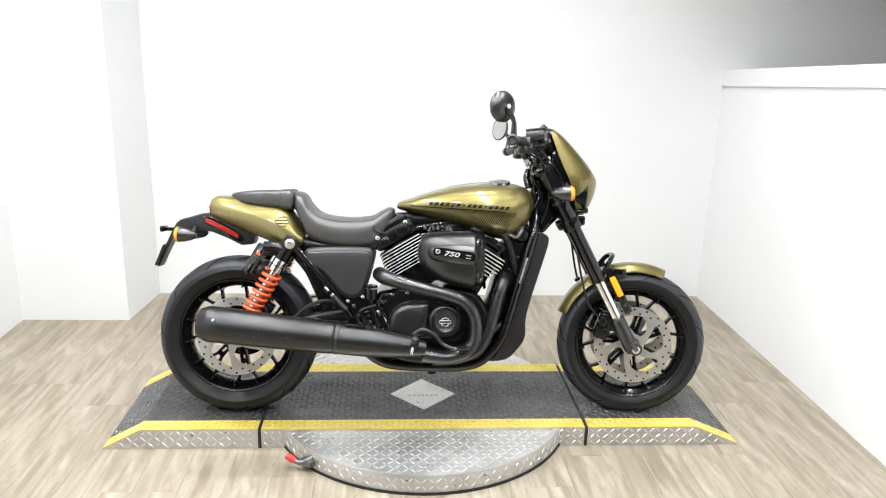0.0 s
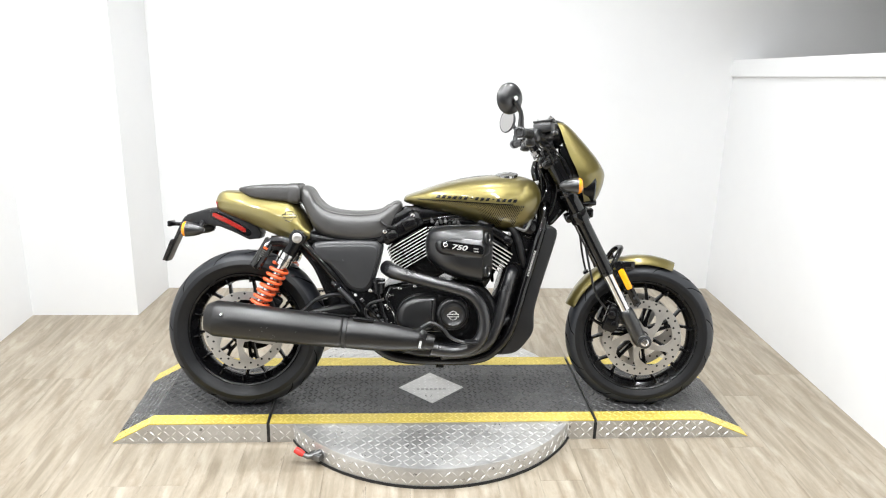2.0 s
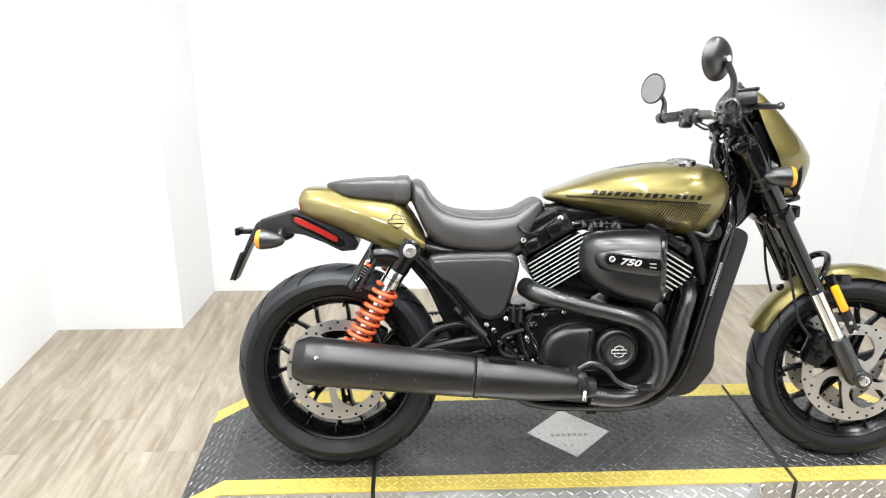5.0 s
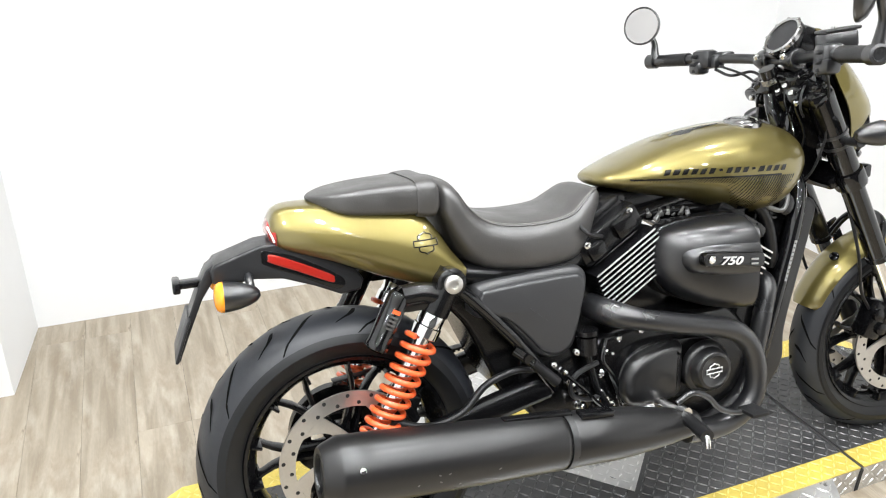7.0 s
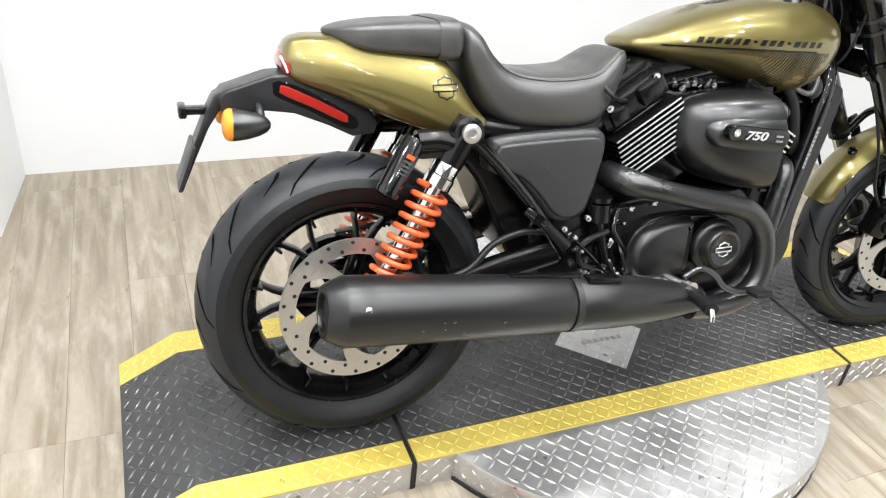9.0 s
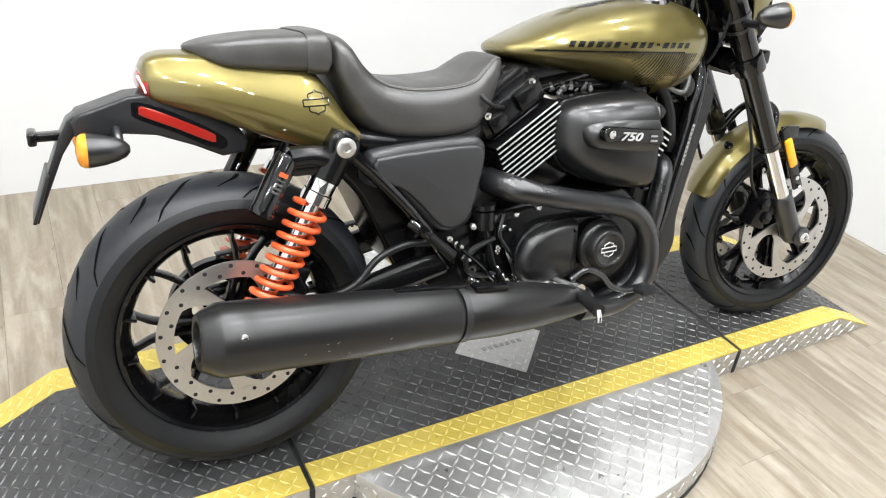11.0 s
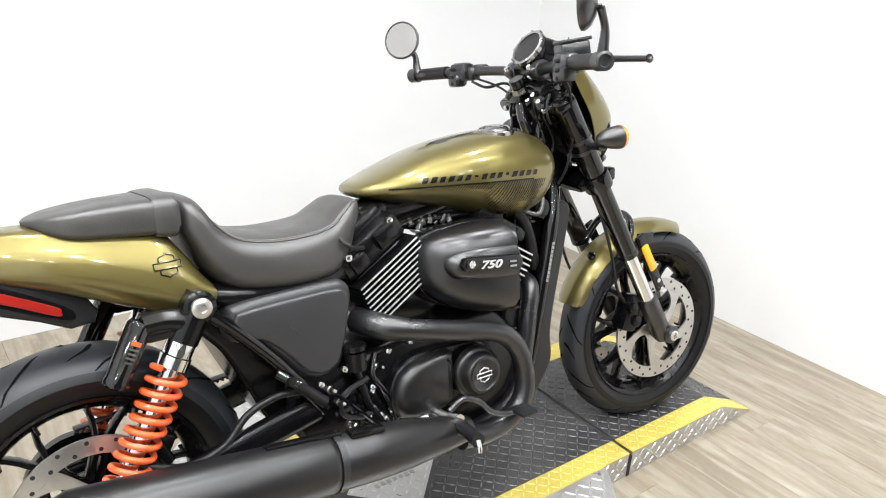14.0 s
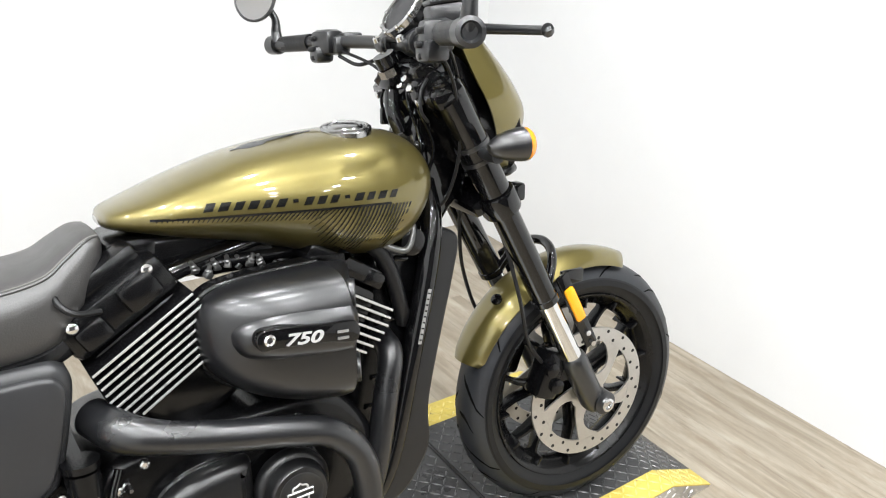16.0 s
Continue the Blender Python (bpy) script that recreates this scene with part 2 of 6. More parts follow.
def bm_box(c, s, bevel=0.0, rot=None, bm=None):
    bm = bm or bmesh.new()
    r = bmesh.ops.create_cube(bm, size=1)
    vs = r["verts"]
    bmesh.ops.scale(bm, vec=s, verts=vs)
    if bevel:
        es = list({e for v in vs for e in v.link_edges})
        q = bmesh.ops.bevel(bm, geom=es, offset=bevel, segments=2, affect="EDGES", profile=0.5)
        vs = list({v for f in q["faces"] for v in f.verts} | {v for v in vs if v.is_valid})
    if rot is not None:
        bmesh.ops.rotate(bm, cent=(0, 0, 0), matrix=rot, verts=vs)
    bmesh.ops.translate(bm, vec=c, verts=vs)
    return bm


def spline(pts, n=8, closed=False):
    """Catmull-Rom through the points."""
    P = [Vector(p) for p in pts]
    k = len(P)
    out = []
    for i in range(k if closed else k - 1):
        if closed:
            a, b, c, d = P[i - 1], P[i], P[(i + 1) % k], P[(i + 2) % k]
        else:
            b, c = P[i], P[i + 1]
            a = P[i - 1] if i else b * 2 - c
            d = P[i + 2] if i + 2 < k else c * 2 - b
        for j in range(n):
            t = j / n
            out.append(0.5 * ((2 * b) + (c - a) * t + (2 * a - 5 * b + 4 * c - d) * t * t + (3 * b - a - 3 * c + d) * t ** 3))
    if not closed:
        out.append(P[-1])
    return out


def bridge(bm, rings, closed=True, caps=True):
    vs = [[bm.verts.new(p) for p in r] for r in rings]
    k = len(vs[0])
    for a, b in zip(vs, vs[1:]):
        for i in range(k if closed else k - 1):
            j = (i + 1) % k
            bm.faces.new((a[i], a[j], b[j], b[i]))
    if caps and closed:
        bm.faces.new(vs[0])
        bm.faces.new(vs[-1])
    return bm


def bm_tube(pts, r, segs=14, n=8, bm=None, raw=False, caps=True):
    """A tube along a smooth path; r is a radius or one radius for each given point."""
    bm = bm or bmesh.new()
    path = [Vector(p) for p in pts] if raw or len(pts) == 2 else spline(pts, n)
    if isinstance(r, (int, float)):
        rad = [r] * len(path)
    else:
        rad = [float(v) for v in np.interp(np.linspace(0, 1, len(path)), np.linspace(0, 1, len(r)), r)]
    t0 = (path[1] - path[0]).normalized()
    u = t0.orthogonal().normalized()
    rings = []
    for i, p in enumerate(path):
        t = (path[min(i + 1, len(path) - 1)] - path[max(i - 1, 0)]).normalized()
        u = (u - t * u.dot(t)).normalized()
        w = t.cross(u)
        rings.append([p + (u * math.cos(2 * math.pi * j / segs) + w * math.sin(2 * math.pi * j / segs)) * rad[i] for j in range(segs)])
    return bridge(bm, rings, True, caps)


def bm_lathe(profile, base, axis, segs=32, bm=None, close=False):
    """Turns (distance along the axis, radius) about an axis from base."""
    bm = bm or bmesh.new()
    a = Vector(axis).normalized()
    u = a.orthogonal().normalized()
    w = a.cross(u)
    base = Vector(base)
    rings = [[base + a * d + (u * math.cos(2 * math.pi * j / segs) + w * math.sin(2 * math.pi * j / segs)) * max(r, 1e-4) for j in range(segs)] for d, r in profile]
    if close:
        rings.append(rings[0])
        bridge(bm, rings, True, False)
        bmesh.ops.remove_doubles(bm, verts=bm.verts, dist=1e-6)
        return bm
    return bridge(bm, rings)


def inset(poly, d):
    out = []
    k = len(poly)
    area = sum(poly[i].x * poly[(i + 1) % k].z - poly[(i + 1) % k].x * poly[i].z for i in range(k))
    s = 1 if area > 0 else -1
    for i in range(k):
        t = poly[(i + 1) % k] - poly[i - 1]
        nrm = Vector((-t.z, 0, t.x)).normalized() * s
        out.append(poly[i] + nrm * d)
    return out


def bm_pillow(outline, y0, y1, edge=0.01, steps=4, n=6, bm=None, dome=0.0, raw=False):
    """A rounded slab: a smooth outline in x and z, drawn out from y0 to y1, its y1 side rounded off by edge."""
    bm = bm or bmesh.new()
    poly = [Vector((x, 0, z)) for x, z in outline]
    if not raw:
        poly = spline(poly, n, True)
    sgn = 1 if y1 > y0 else -1
    rings = [[Vector((p.x, y0, p.z)) for p in inset(poly, 0.0)]]
    for i in range(steps + 1):
        a = i / steps * math.pi / 2
        rings.append([Vector((p.x, y1 - sgn * edge * (1 - math.sin(a)), p.z)) for p in inset(poly, edge * (1 - math.cos(a)))])
    if dome:
        c = sum(rings[-1], Vector()) / len(rings[-1])
        top = rings[-1]
        for k in (0.75, 0.5, 0.25):
            rings.append([c + (p - c) * k + Vector((0, sgn * dome * (1 - k * k), 0)) for p in top])
    return bridge(bm, rings)


def bm_loft(stations, m=28, power=2.4, n=5, bm=None):
    """Stations along x: (x, half width, bottom z, top z, power of the section); smooth between them."""
    bm = bm or bmesh.new()
    raw = spline([Vector((s[0], s[1], s[2])) for s in stations], n)
    raw2 = spline([Vector((s[0], s[3], s[4] if len(s) > 4 else power)) for s in stations], n)
    rings = []
    for a, b in zip(raw, raw2):
        x, hw, zb, zt, pw = a.x, max(a.y, 0.002), a.z, b.y, max(b.z, 1.6)
        zc, hz = (zb + zt) / 2, max((zt - zb) / 2, 0.002)
        ring = []
        for j in range(m):
            th = 2 * math.pi * j / m
            cx, sz = math.cos(th), math.sin(th)
            ring.append(Vector((x, hw * math.copysign(abs(cx) ** (2 / pw), cx), zc + hz * math.copysign(abs(sz) ** (2 / pw), sz))))
        rings.append(ring)
    return bridge(bm, rings)


def bm_sections(stations, n=5, rounds=2):
    """Stations along x, each with a half section from top to bottom as (y, z); mirrored, corners rounded."""
    rows = []
    k = len(stations[0][1])
    tracks = [spline([Vector((s[0], *s[1][i])) for s in stations], n) for i in range(k)]
    for col in zip(*tracks):
        poly = [Vector(p) for p in col] + [Vector((p.x, -p.y, p.z)) for p in reversed(col) if abs(p.y) > 1e-6]
        for _ in range(rounds):
            q = []
            for i in range(len(poly)):
                a, b = poly[i], poly[(i + 1) % len(poly)]
                q += [a * 0.84 + b * 0.16, a * 0.16 + b * 0.84]
            poly = q
        rows.append(poly)
    return bridge(bmesh.new(), rows)


def bm_merge(bms):
    out = bmesh.new()
    for b in bms:
        me = bpy.data.meshes.new("tmp")
        b.to_mesh(me)
        b.free()
        out.from_mesh(me)
        bpy.data.meshes.remove(me)
    return out


def pydata(name, verts, faces, material, parent=None, label="", smooth=False):
    me = bpy.data.meshes.new(name)
    me.from_pydata(verts, [], faces)
    me.materials.append(material)
    me.update()
    if smooth:
        for p in me.polygons:
            p.use_smooth = True
    ob = new(name, me)
    if parent:
        ob.parent = parent
    if label:
        ob["label"] = label
    return ob


# ---------------------------------------------------------------- room
XL, XR, YB, YF = -2.09, 1.69, 1.53, -3.9


def wall(name, c, s, material, label):
    return tagged(part(name, bm_box(c, s), material), label, "wall", kind="structure")


wall("wall_back", ((XL - 0.12 + XR + 0.14) / 2, YB + 0.06, CEIL / 2), (XR + 0.14 - XL + 0.12, 0.12, CEIL), M_WALL, "smooth white painted back wall behind the motorcycle")
wall("wall_left", (XL - 0.06, (YB + YF) / 2, CEIL / 2), (0.12, YB - YF, CEIL), M_WALL, "white painted side wall with a dark framed panel")
bm = bmesh.new()
bridge(bm, [[Vector((XL, 1.108, z)), Vector((-1.548, 1.108, z)), Vector((-1.508, YB, z)), Vector((XL, YB, z))] for z in (0.0, CEIL)])
tagged(part("pillar", bm, M_WALL), "white boxed-out pillar in the corner", "wall", kind="structure")


def half_wall(name, xa, xb, drop, rise, label):
    """A wall whose top climbs gently towards the room's front."""
    bm = bmesh.new()
    top = lambda y: 1.345 + (YB - y) * 0.075
    zb = (lambda y: 0.0) if drop is None else (lambda y: top(y) - drop)
    bridge(bm, [[Vector((x, y, z)) for x, z in ((xa, zb(y)), (xb, zb(y)), (xb, top(y) + rise), (xa, top(y) + rise))] for y in (YF, YB)])
    return tagged(part(name, bm, M_WALL), label, "wall", kind="structure")


half_wall("wall_right", XR, XR + 0.12, None, 0.0, "white half-height side wall with a sloping top")
half_wall("wall_cap", XR - 0.012, XR + 0.135, 0.085, 0.004, "white band capping the half-height wall")
wall("wall_return", (XR + 0.14 + 1.4, YB + 0.06, CEIL / 2), (2.8, 0.12, CEIL), M_WALL, "white return wall beyond the half-height wall")
wall("wall_beyond", (4.69, (YB + YF) / 2, CEIL / 2), (0.12, YB - YF, CEIL), M_WALL, "pale grey wall beyond the half-height wall")
# Out of view: added dark to cut fill and reflections on the near side.
wall("wall_front", (1.27, YF - 0.06, CEIL / 2), (6.96, 0.12, CEIL), M_DARKWALL, "unseen dark wall added behind the camera to darken reflections")
tagged(part("ceiling", bm_box((1.27, (YB + YF) / 2, CEIL + 0.05), (6.96, YB - YF + 0.24, 0.1)), M_CEIL), "plain white ceiling", "ceiling", kind="structure")

floor = tagged(part("floor", bm_box((1.27, (YB + YF) / 2, -0.06), (6.9, YB - YF, 0.10)), M_HOLE), "pale limed-oak vinyl plank floor", "floor", kind="structure")


def downlight(x, y):
    e = hub("ceiling_downlight", None, pose(x, y, CEIL))
    part("trim_ring", bm_lathe([(0.0, 0.058), (0.0, 0.080), (0.006, 0.078), (0.012, 0.064), (0.012, 0.058)], (0, 0, 0), (0, 0, -1), 32, close=True), M_CEIL, e)
    part("diffuser", bm_lathe([(0.002, 0.0), (0.002, 0.0575), (0.007, 0.0575), (0.007, 0.0)], (0, 0, 0), (0, 0, -1), 32), M_BRIGHT, e, "glowing round diffuser")
    tagged(e, "round white ceiling downlight, switched on", "light", "ceiling downlights")
    lamp = bpy.data.lights.new("lamp", "AREA")
    lamp.shape, lamp.size, lamp.energy, lamp.color = "DISK", 0.11, LAMP_POWER * (1.0 - 0.08 * (x + 0.3)) * (1.30 + 0.16 * y if y < 0 else 1.0), (0.958, 0.981, 1.0)
    lamp.spread = radians(152)
    lo = new("lamp", lamp)
    lo.matrix_basis = pose(x, y, CEIL - 0.016)


for x, y in LAMPS:
    downlight(x, y)

# ---------------------------------------------------------------- platform with turntable
H = 0.08
PY0, PY1 = -0.168, 0.398
G0, G1 = -0.661, 0.580
X0, X1 = -1.234, 1.186
S0, S1 = -1.096, 1.010


def top_z(x):
    if x < S0:
        return 0.006 + (H - 0.006) * (x - X0) / (S0 - X0)
    if x > S1:
        return 0.006 + (H - 0.006) * (X1 - x) / (X1 - S1)
    return H


def lugs(points, up=Vector((0, 0, 1)), ln=0.0270, wd=0.0062, ht=0.0024):
    """Raised tread marks: (place, direction along, surface normal)."""
    v, f = [], []
    for p, d, nrm in points:
        s = nrm.cross(d).normalized() * wd / 2
        d = d.normalized() * ln / 2
        b = len(v)
        v += [p - d, p + s, p + d, p - s, p - d * 0.55 + nrm * ht, p + s * 0.3 + nrm * ht, p + d * 0.55 + nrm * ht, p - s * 0.3 + nrm * ht]
        for i in range(4):
            j = (i + 1) % 4
            f.append((b + i, b + j, b + 4 + j, b + 4 + i))
        f.append((b + 4, b + 5, b + 6, b + 7))
    return v, f


def tread(x0, x1, y0, y1, pitch=0.0222, inside=None):
    out = []
    i = 0
    x = x0 + pitch / 2
    while x < x1 - 0.004:
        j = 0
        y = y0 + pitch / 2
        while y < y1 - 0.004:
            if inside is None or inside(x, y):
                a = radians(45 if (i + j) % 2 else -45)
                zx = top_z(x)
                e = 0.004
                nrm = Vector((top_z(x - e) - top_z(x + e), 0, 2 * e)).normalized() if x < S0 or x > S1 else Vector((0, 0, 1))
                d = Vector((math.cos(a), math.sin(a), 0))
                d = (d - nrm * d.dot(nrm)).normalized()
                out.append((Vector((x, y, zx)), d, nrm))
            y += pitch
            j += 1
        x += pitch
        i += 1
    return out


def side_tread(x0, x1, pitch=0.026):
    out = []
    x = x0 + pitch / 2
    i = 0
    while x < x1 - 0.005:
        h = top_z(x)
        for k in range(3):
            z = 0.016 + 0.024 * k
            if z < h - 0.012:
                a = radians(45 if (i + k) % 2 else -45)
                out.append((Vector((x, PY0, z)), Vector((math.cos(a), 0, math.sin(a))), Vector((0, -1, 0))))
        x += pitch
        i += 1
    return out


def slab_section(name, xa, xb, parent, lab):
    """One length of the platform: body, black top, yellow edges, treads."""
    xs = sorted({xa, xb, *[s for s in (S0, S1) if xa < s < xb]})
    sec = hub(name, parent)
    sec["label"] = lab

    def strip(nm, ya, yb, z_up, z_dn, material):
        bm = bmesh.new()
        rings = []
        for x in xs:
            z = top_z(x)
            rings.append([Vector((x, ya, z + z_up)), Vector((x, yb, z + z_up)), Vector((x, yb, z_dn(z))), Vector((x, ya, z_dn(z)))])
        bridge(bm, rings)
        return part(nm, bm, material, sec, angle=12)

    strip("body", PY0, PY1, -0.0015, lambda z: 0.0, M_ALU)
    strip("deck", PY0 + 0.066, PY1 - 0.078, 0.0, lambda z: z - 0.003, M_BLACKPLATE)
    strip("edge_stripe", PY0 - 0.0006, PY0 + 0.066, 0.0004, lambda z: z - 0.003, M_YELLOW)
    strip("edge_stripe", PY1 - 0.078, PY1 + 0.0006, 0.0004, lambda z: z - 0.003, M_YELLOW)
    dia = (lambda x, y: abs(x + 0.04) / 0.136 + abs(y - 0.109) / 0.137 > 1.0)
    v, f = lugs(tread(xa + 0.004, xb - 0.004, PY0 + 0.067, PY1 - 0.079, inside=dia))
    tagged(pydata("tread", v, f, M_LUG, sec), kind="stuff")
    for ya, yb in ((PY0, PY0 + 0.064), (PY1 - 0.076, PY1)):
        v, f = lugs(tread(xa + 0.004, xb - 0.004, ya, yb))
        tagged(pydata("stripe_tread", v, f, M_YELLUG, sec), kind="stuff")
    v, f = lugs(side_tread(xa + 0.004, xb - 0.004))
    tagged(pydata("side_tread", v, f, M_ALULUG, sec), kind="stuff")
    return sec


platform = hub("display_platform")
tagged(platform, "low tread-plate motorcycle platform with yellow edges, ramped ends and a turntable", "platform")
slab_section("rear_ramp", X0, G0 - 0.006, platform, "black tread ramp section with yellow edges")
slab_section("centre_deck", G0 + 0.006, G1 - 0.006, platform, "flat black tread deck with yellow edges")
slab_section("front_ramp", G1 + 0.006, X1, platform, "black tread ramp section with yellow edges")
for gx in (G0, G1):
    part("joint_strip", bm_box((gx, (PY0 + PY1) / 2, 0.036), (0.0118, PY1 - PY0 + 0.004, 0.070)), M_SLOT, platform, "dark gap between two sections")
TC, TR = Vector((-0.045, 0.113, 0)), 0.592
turn = hub("turntable", platform)
turn["label"] = "round bare aluminium tread-plate turntable"
for sgn in (-1, 1):
    bm = bmesh.new()
    edge_y = PY0 - 0.001 if sgn < 0 else PY1 + 0.001
    a0 = math.acos(abs(edge_y - TC.y) / TR)
    ring = [Vector((TC.x + TR * math.sin(-a0 + 2 * a0 * i / 48), TC.y + sgn * TR * math.cos(-a0 + 2 * a0 * i / 48), 0)) for i in range(49)]
    lo = [bm.verts.new((p.x, p.y, 0.010)) for p in ring]
    mid = [bm.verts.new((p.x, p.y, H - 0.007)) for p in ring]
    hi = [bm.verts.new((p.x * 0.996 + TC.x * 0.004, p.y * 0.996 + TC.y * 0.004, H - 0.003)) for p in ring]
    for a, b in ((lo, mid), (mid, hi)):
        for i in range(48):
            bm.faces.new((a[i], a[i + 1], b[i + 1], b[i]))
    bm.faces.new(hi)
    bm.faces.new(lo)
    bm.faces.new((lo[0], mid[0], hi[0], hi[-1], mid[-1], lo[-1]))
    part("turntable_plate", bm, M_ALU, turn)
pts = []
i = 0
p = 0.0255
for ix in range(-23, 24):
    for iy in range(-23, 24):
        x, y = TC.x + ix * p, TC.y + iy * p
        if math.hypot(x - TC.x, y - TC.y) < TR - 0.012 and (y < PY0 - 0.008 or y > PY1 + 0.008):
            a = radians(38 if (ix + iy) % 2 else -52)
            pts.append((Vector((x, y, H - 0.003)), Vector((math.cos(a), math.sin(a), 0)), Vector((0, 0, 1))))
v, f = lugs(pts, ln=0.031, wd=0.0066)
tagged(pydata("turntable_tread", v, f, M_ALULUG, turn), kind="stuff")
pts = []
for k in range(150):
    a = 2 * math.pi * k / 150
    d = Vector((math.cos(a), math.sin(a), 0))
    q = TC + d * TR
    if PY0 - 0.004 < q.y < PY1 + 0.004:
        continue
    tng = Vector((-d.y, d.x, 0))
    for r in range(2):
        sl = (1 if (k + r) % 2 else -1)
        pts.append((q + Vector((0, 0, 0.026 + 0.028 * r)), tng + Vector((0, 0, sl)), d))
v, f = lugs(pts)
tagged(pydata("rim_tread", v, f, M_ALULUG, turn), kind="stuff")
part("base_ring", bm_lathe([(0, TR - 0.02), (0, TR + 0.004), (0.010, TR + 0.004), (0.0101, TR - 0.02)], TC, (0, 0, 1), 64, close=True), M_SLOT, turn, "dark base ring of the turntable")
# silver diamond on the deck
bm = bmesh.new()
bridge(bm, [[Vector((-0.04 + a * 0.134, 0.109 + b * 0.135, z)) for a, b in ((-1, 0), (0, -1), (1, 0), (0, 1))] for z in (H - 0.002, H + 0.001)])
dm = part("diamond_inlay", bm, M_ALU, platform, "bare aluminium diamond inlay with worn print")
pts = []
for ix in range(-6, 7):
    for iy in range(-6, 7):
        x, y = ix * 0.024, iy * 0.024
        if abs(x) / 0.124 + abs(y) / 0.125 < 1:
            a = radians(40 if (ix + iy) % 2 else -50)
            pts.append((Vector((-0.04 + x, 0.109 + y, H + 0.001)), Vector((math.cos(a), math.sin(a), 0)), Vector((0, 0, 1))))
v, f = lugs(pts, ln=0.02, wd=0.006, ht=0.001)
tagged(pydata("diamond_tread", v, f, M_ALULUG, dm), kind="stuff")
for k in range(7):
    part("print_bar", bm_box((-0.04 - 0.054 + 0.018 * k, 0.095, H + 0.0012), (0.011, 0.012, 0.002)), M_FAINT, dm)
# latch with a red handle
latch = hub("latch", platform)
latch["label"] = "steel locking latch with a red dipped handle"
part("latch_body", bm_box((-0.468, -0.322, 0.035), (0.05, 0.03, 0.024), 0.004, Euler((0, 0, radians(-35))).to_matrix()), M_CASTALU, latch)
part("latch_arm", bm_tube([(-0.45, -0.315, 0.046), (-0.49, -0.326, 0.036), (-0.518, -0.319, 0.042)], [0.012, 0.010, 0.008], 10), M_CASTALU, latch)
part("latch_grip", bm_tube([(-0.512, -0.321, 0.040), (-0.526, -0.316, 0.047), (-0.542, -0.309, 0.054)], [0.0105, 0.0130, 0.0120], 12), M_HANDRED, latch, "red rubber-dipped grip")

# ---------------------------------------------------------------- motorcycle
LEAN, YAW, STEER = 12.0, -1.4, -6.9
bike = hub("motorcycle", None, pose(0.005, -0.021, H - 0.004, -LEAN, 0, YAW))
tagged(bike, "olive green roadster motorcycle with black engine leaning on its stand", "motorcycle")

AXIS_P, AXIS_D = Vector((0.415, 0, 0.93)), Vector((-0.465, 0, 0.885)).normalized()
STEER_M = Matrix.Translation(AXIS_P) @ Matrix.Rotation(radians(STEER), 4, AXIS_D) @ Matrix.Translation(-AXIS_P)


def steered(ob):
    ob.matrix_basis = STEER_M @ ob.matrix_basis
    return ob


BAR_M = Matrix.Translation((0.380, 0.018, 1.040)) @ Matrix.Rotation(radians(-3.0), 4, "X") @ Matrix.Diagonal((1, 1.08, 1, 1)) @ Matrix.Translation((-0.335, 0, -1.045))


def on_bar(ob):
    """Steered, with the bar sitting slightly rolled in its clamps."""
    ob.matrix_basis = STEER_M @ BAR_M @ ob.matrix_basis
    return ob


# -- wheels
def tyre_profile(R, w, rim):
    return [(-w * 0.62, rim - 0.006), (-w * 0.86, rim + 0.012), (-w * 0.99, rim + 0.035), (-w, R - 0.05), (-w * 0.93, R - 0.034), (-w * 0.78, R - 0.019), (-w * 0.55, R - 0.009), (-w * 0.28, R - 0.002), (0, R),
            (w * 0.28, R - 0.002), (w * 0.55, R - 0.009), (w * 0.78, R - 0.019), (w * 0.93, R - 0.034), (w, R - 0.05), (w * 0.99, rim + 0.035), (w * 0.86, rim + 0.012), (w * 0.62, rim - 0.006)]


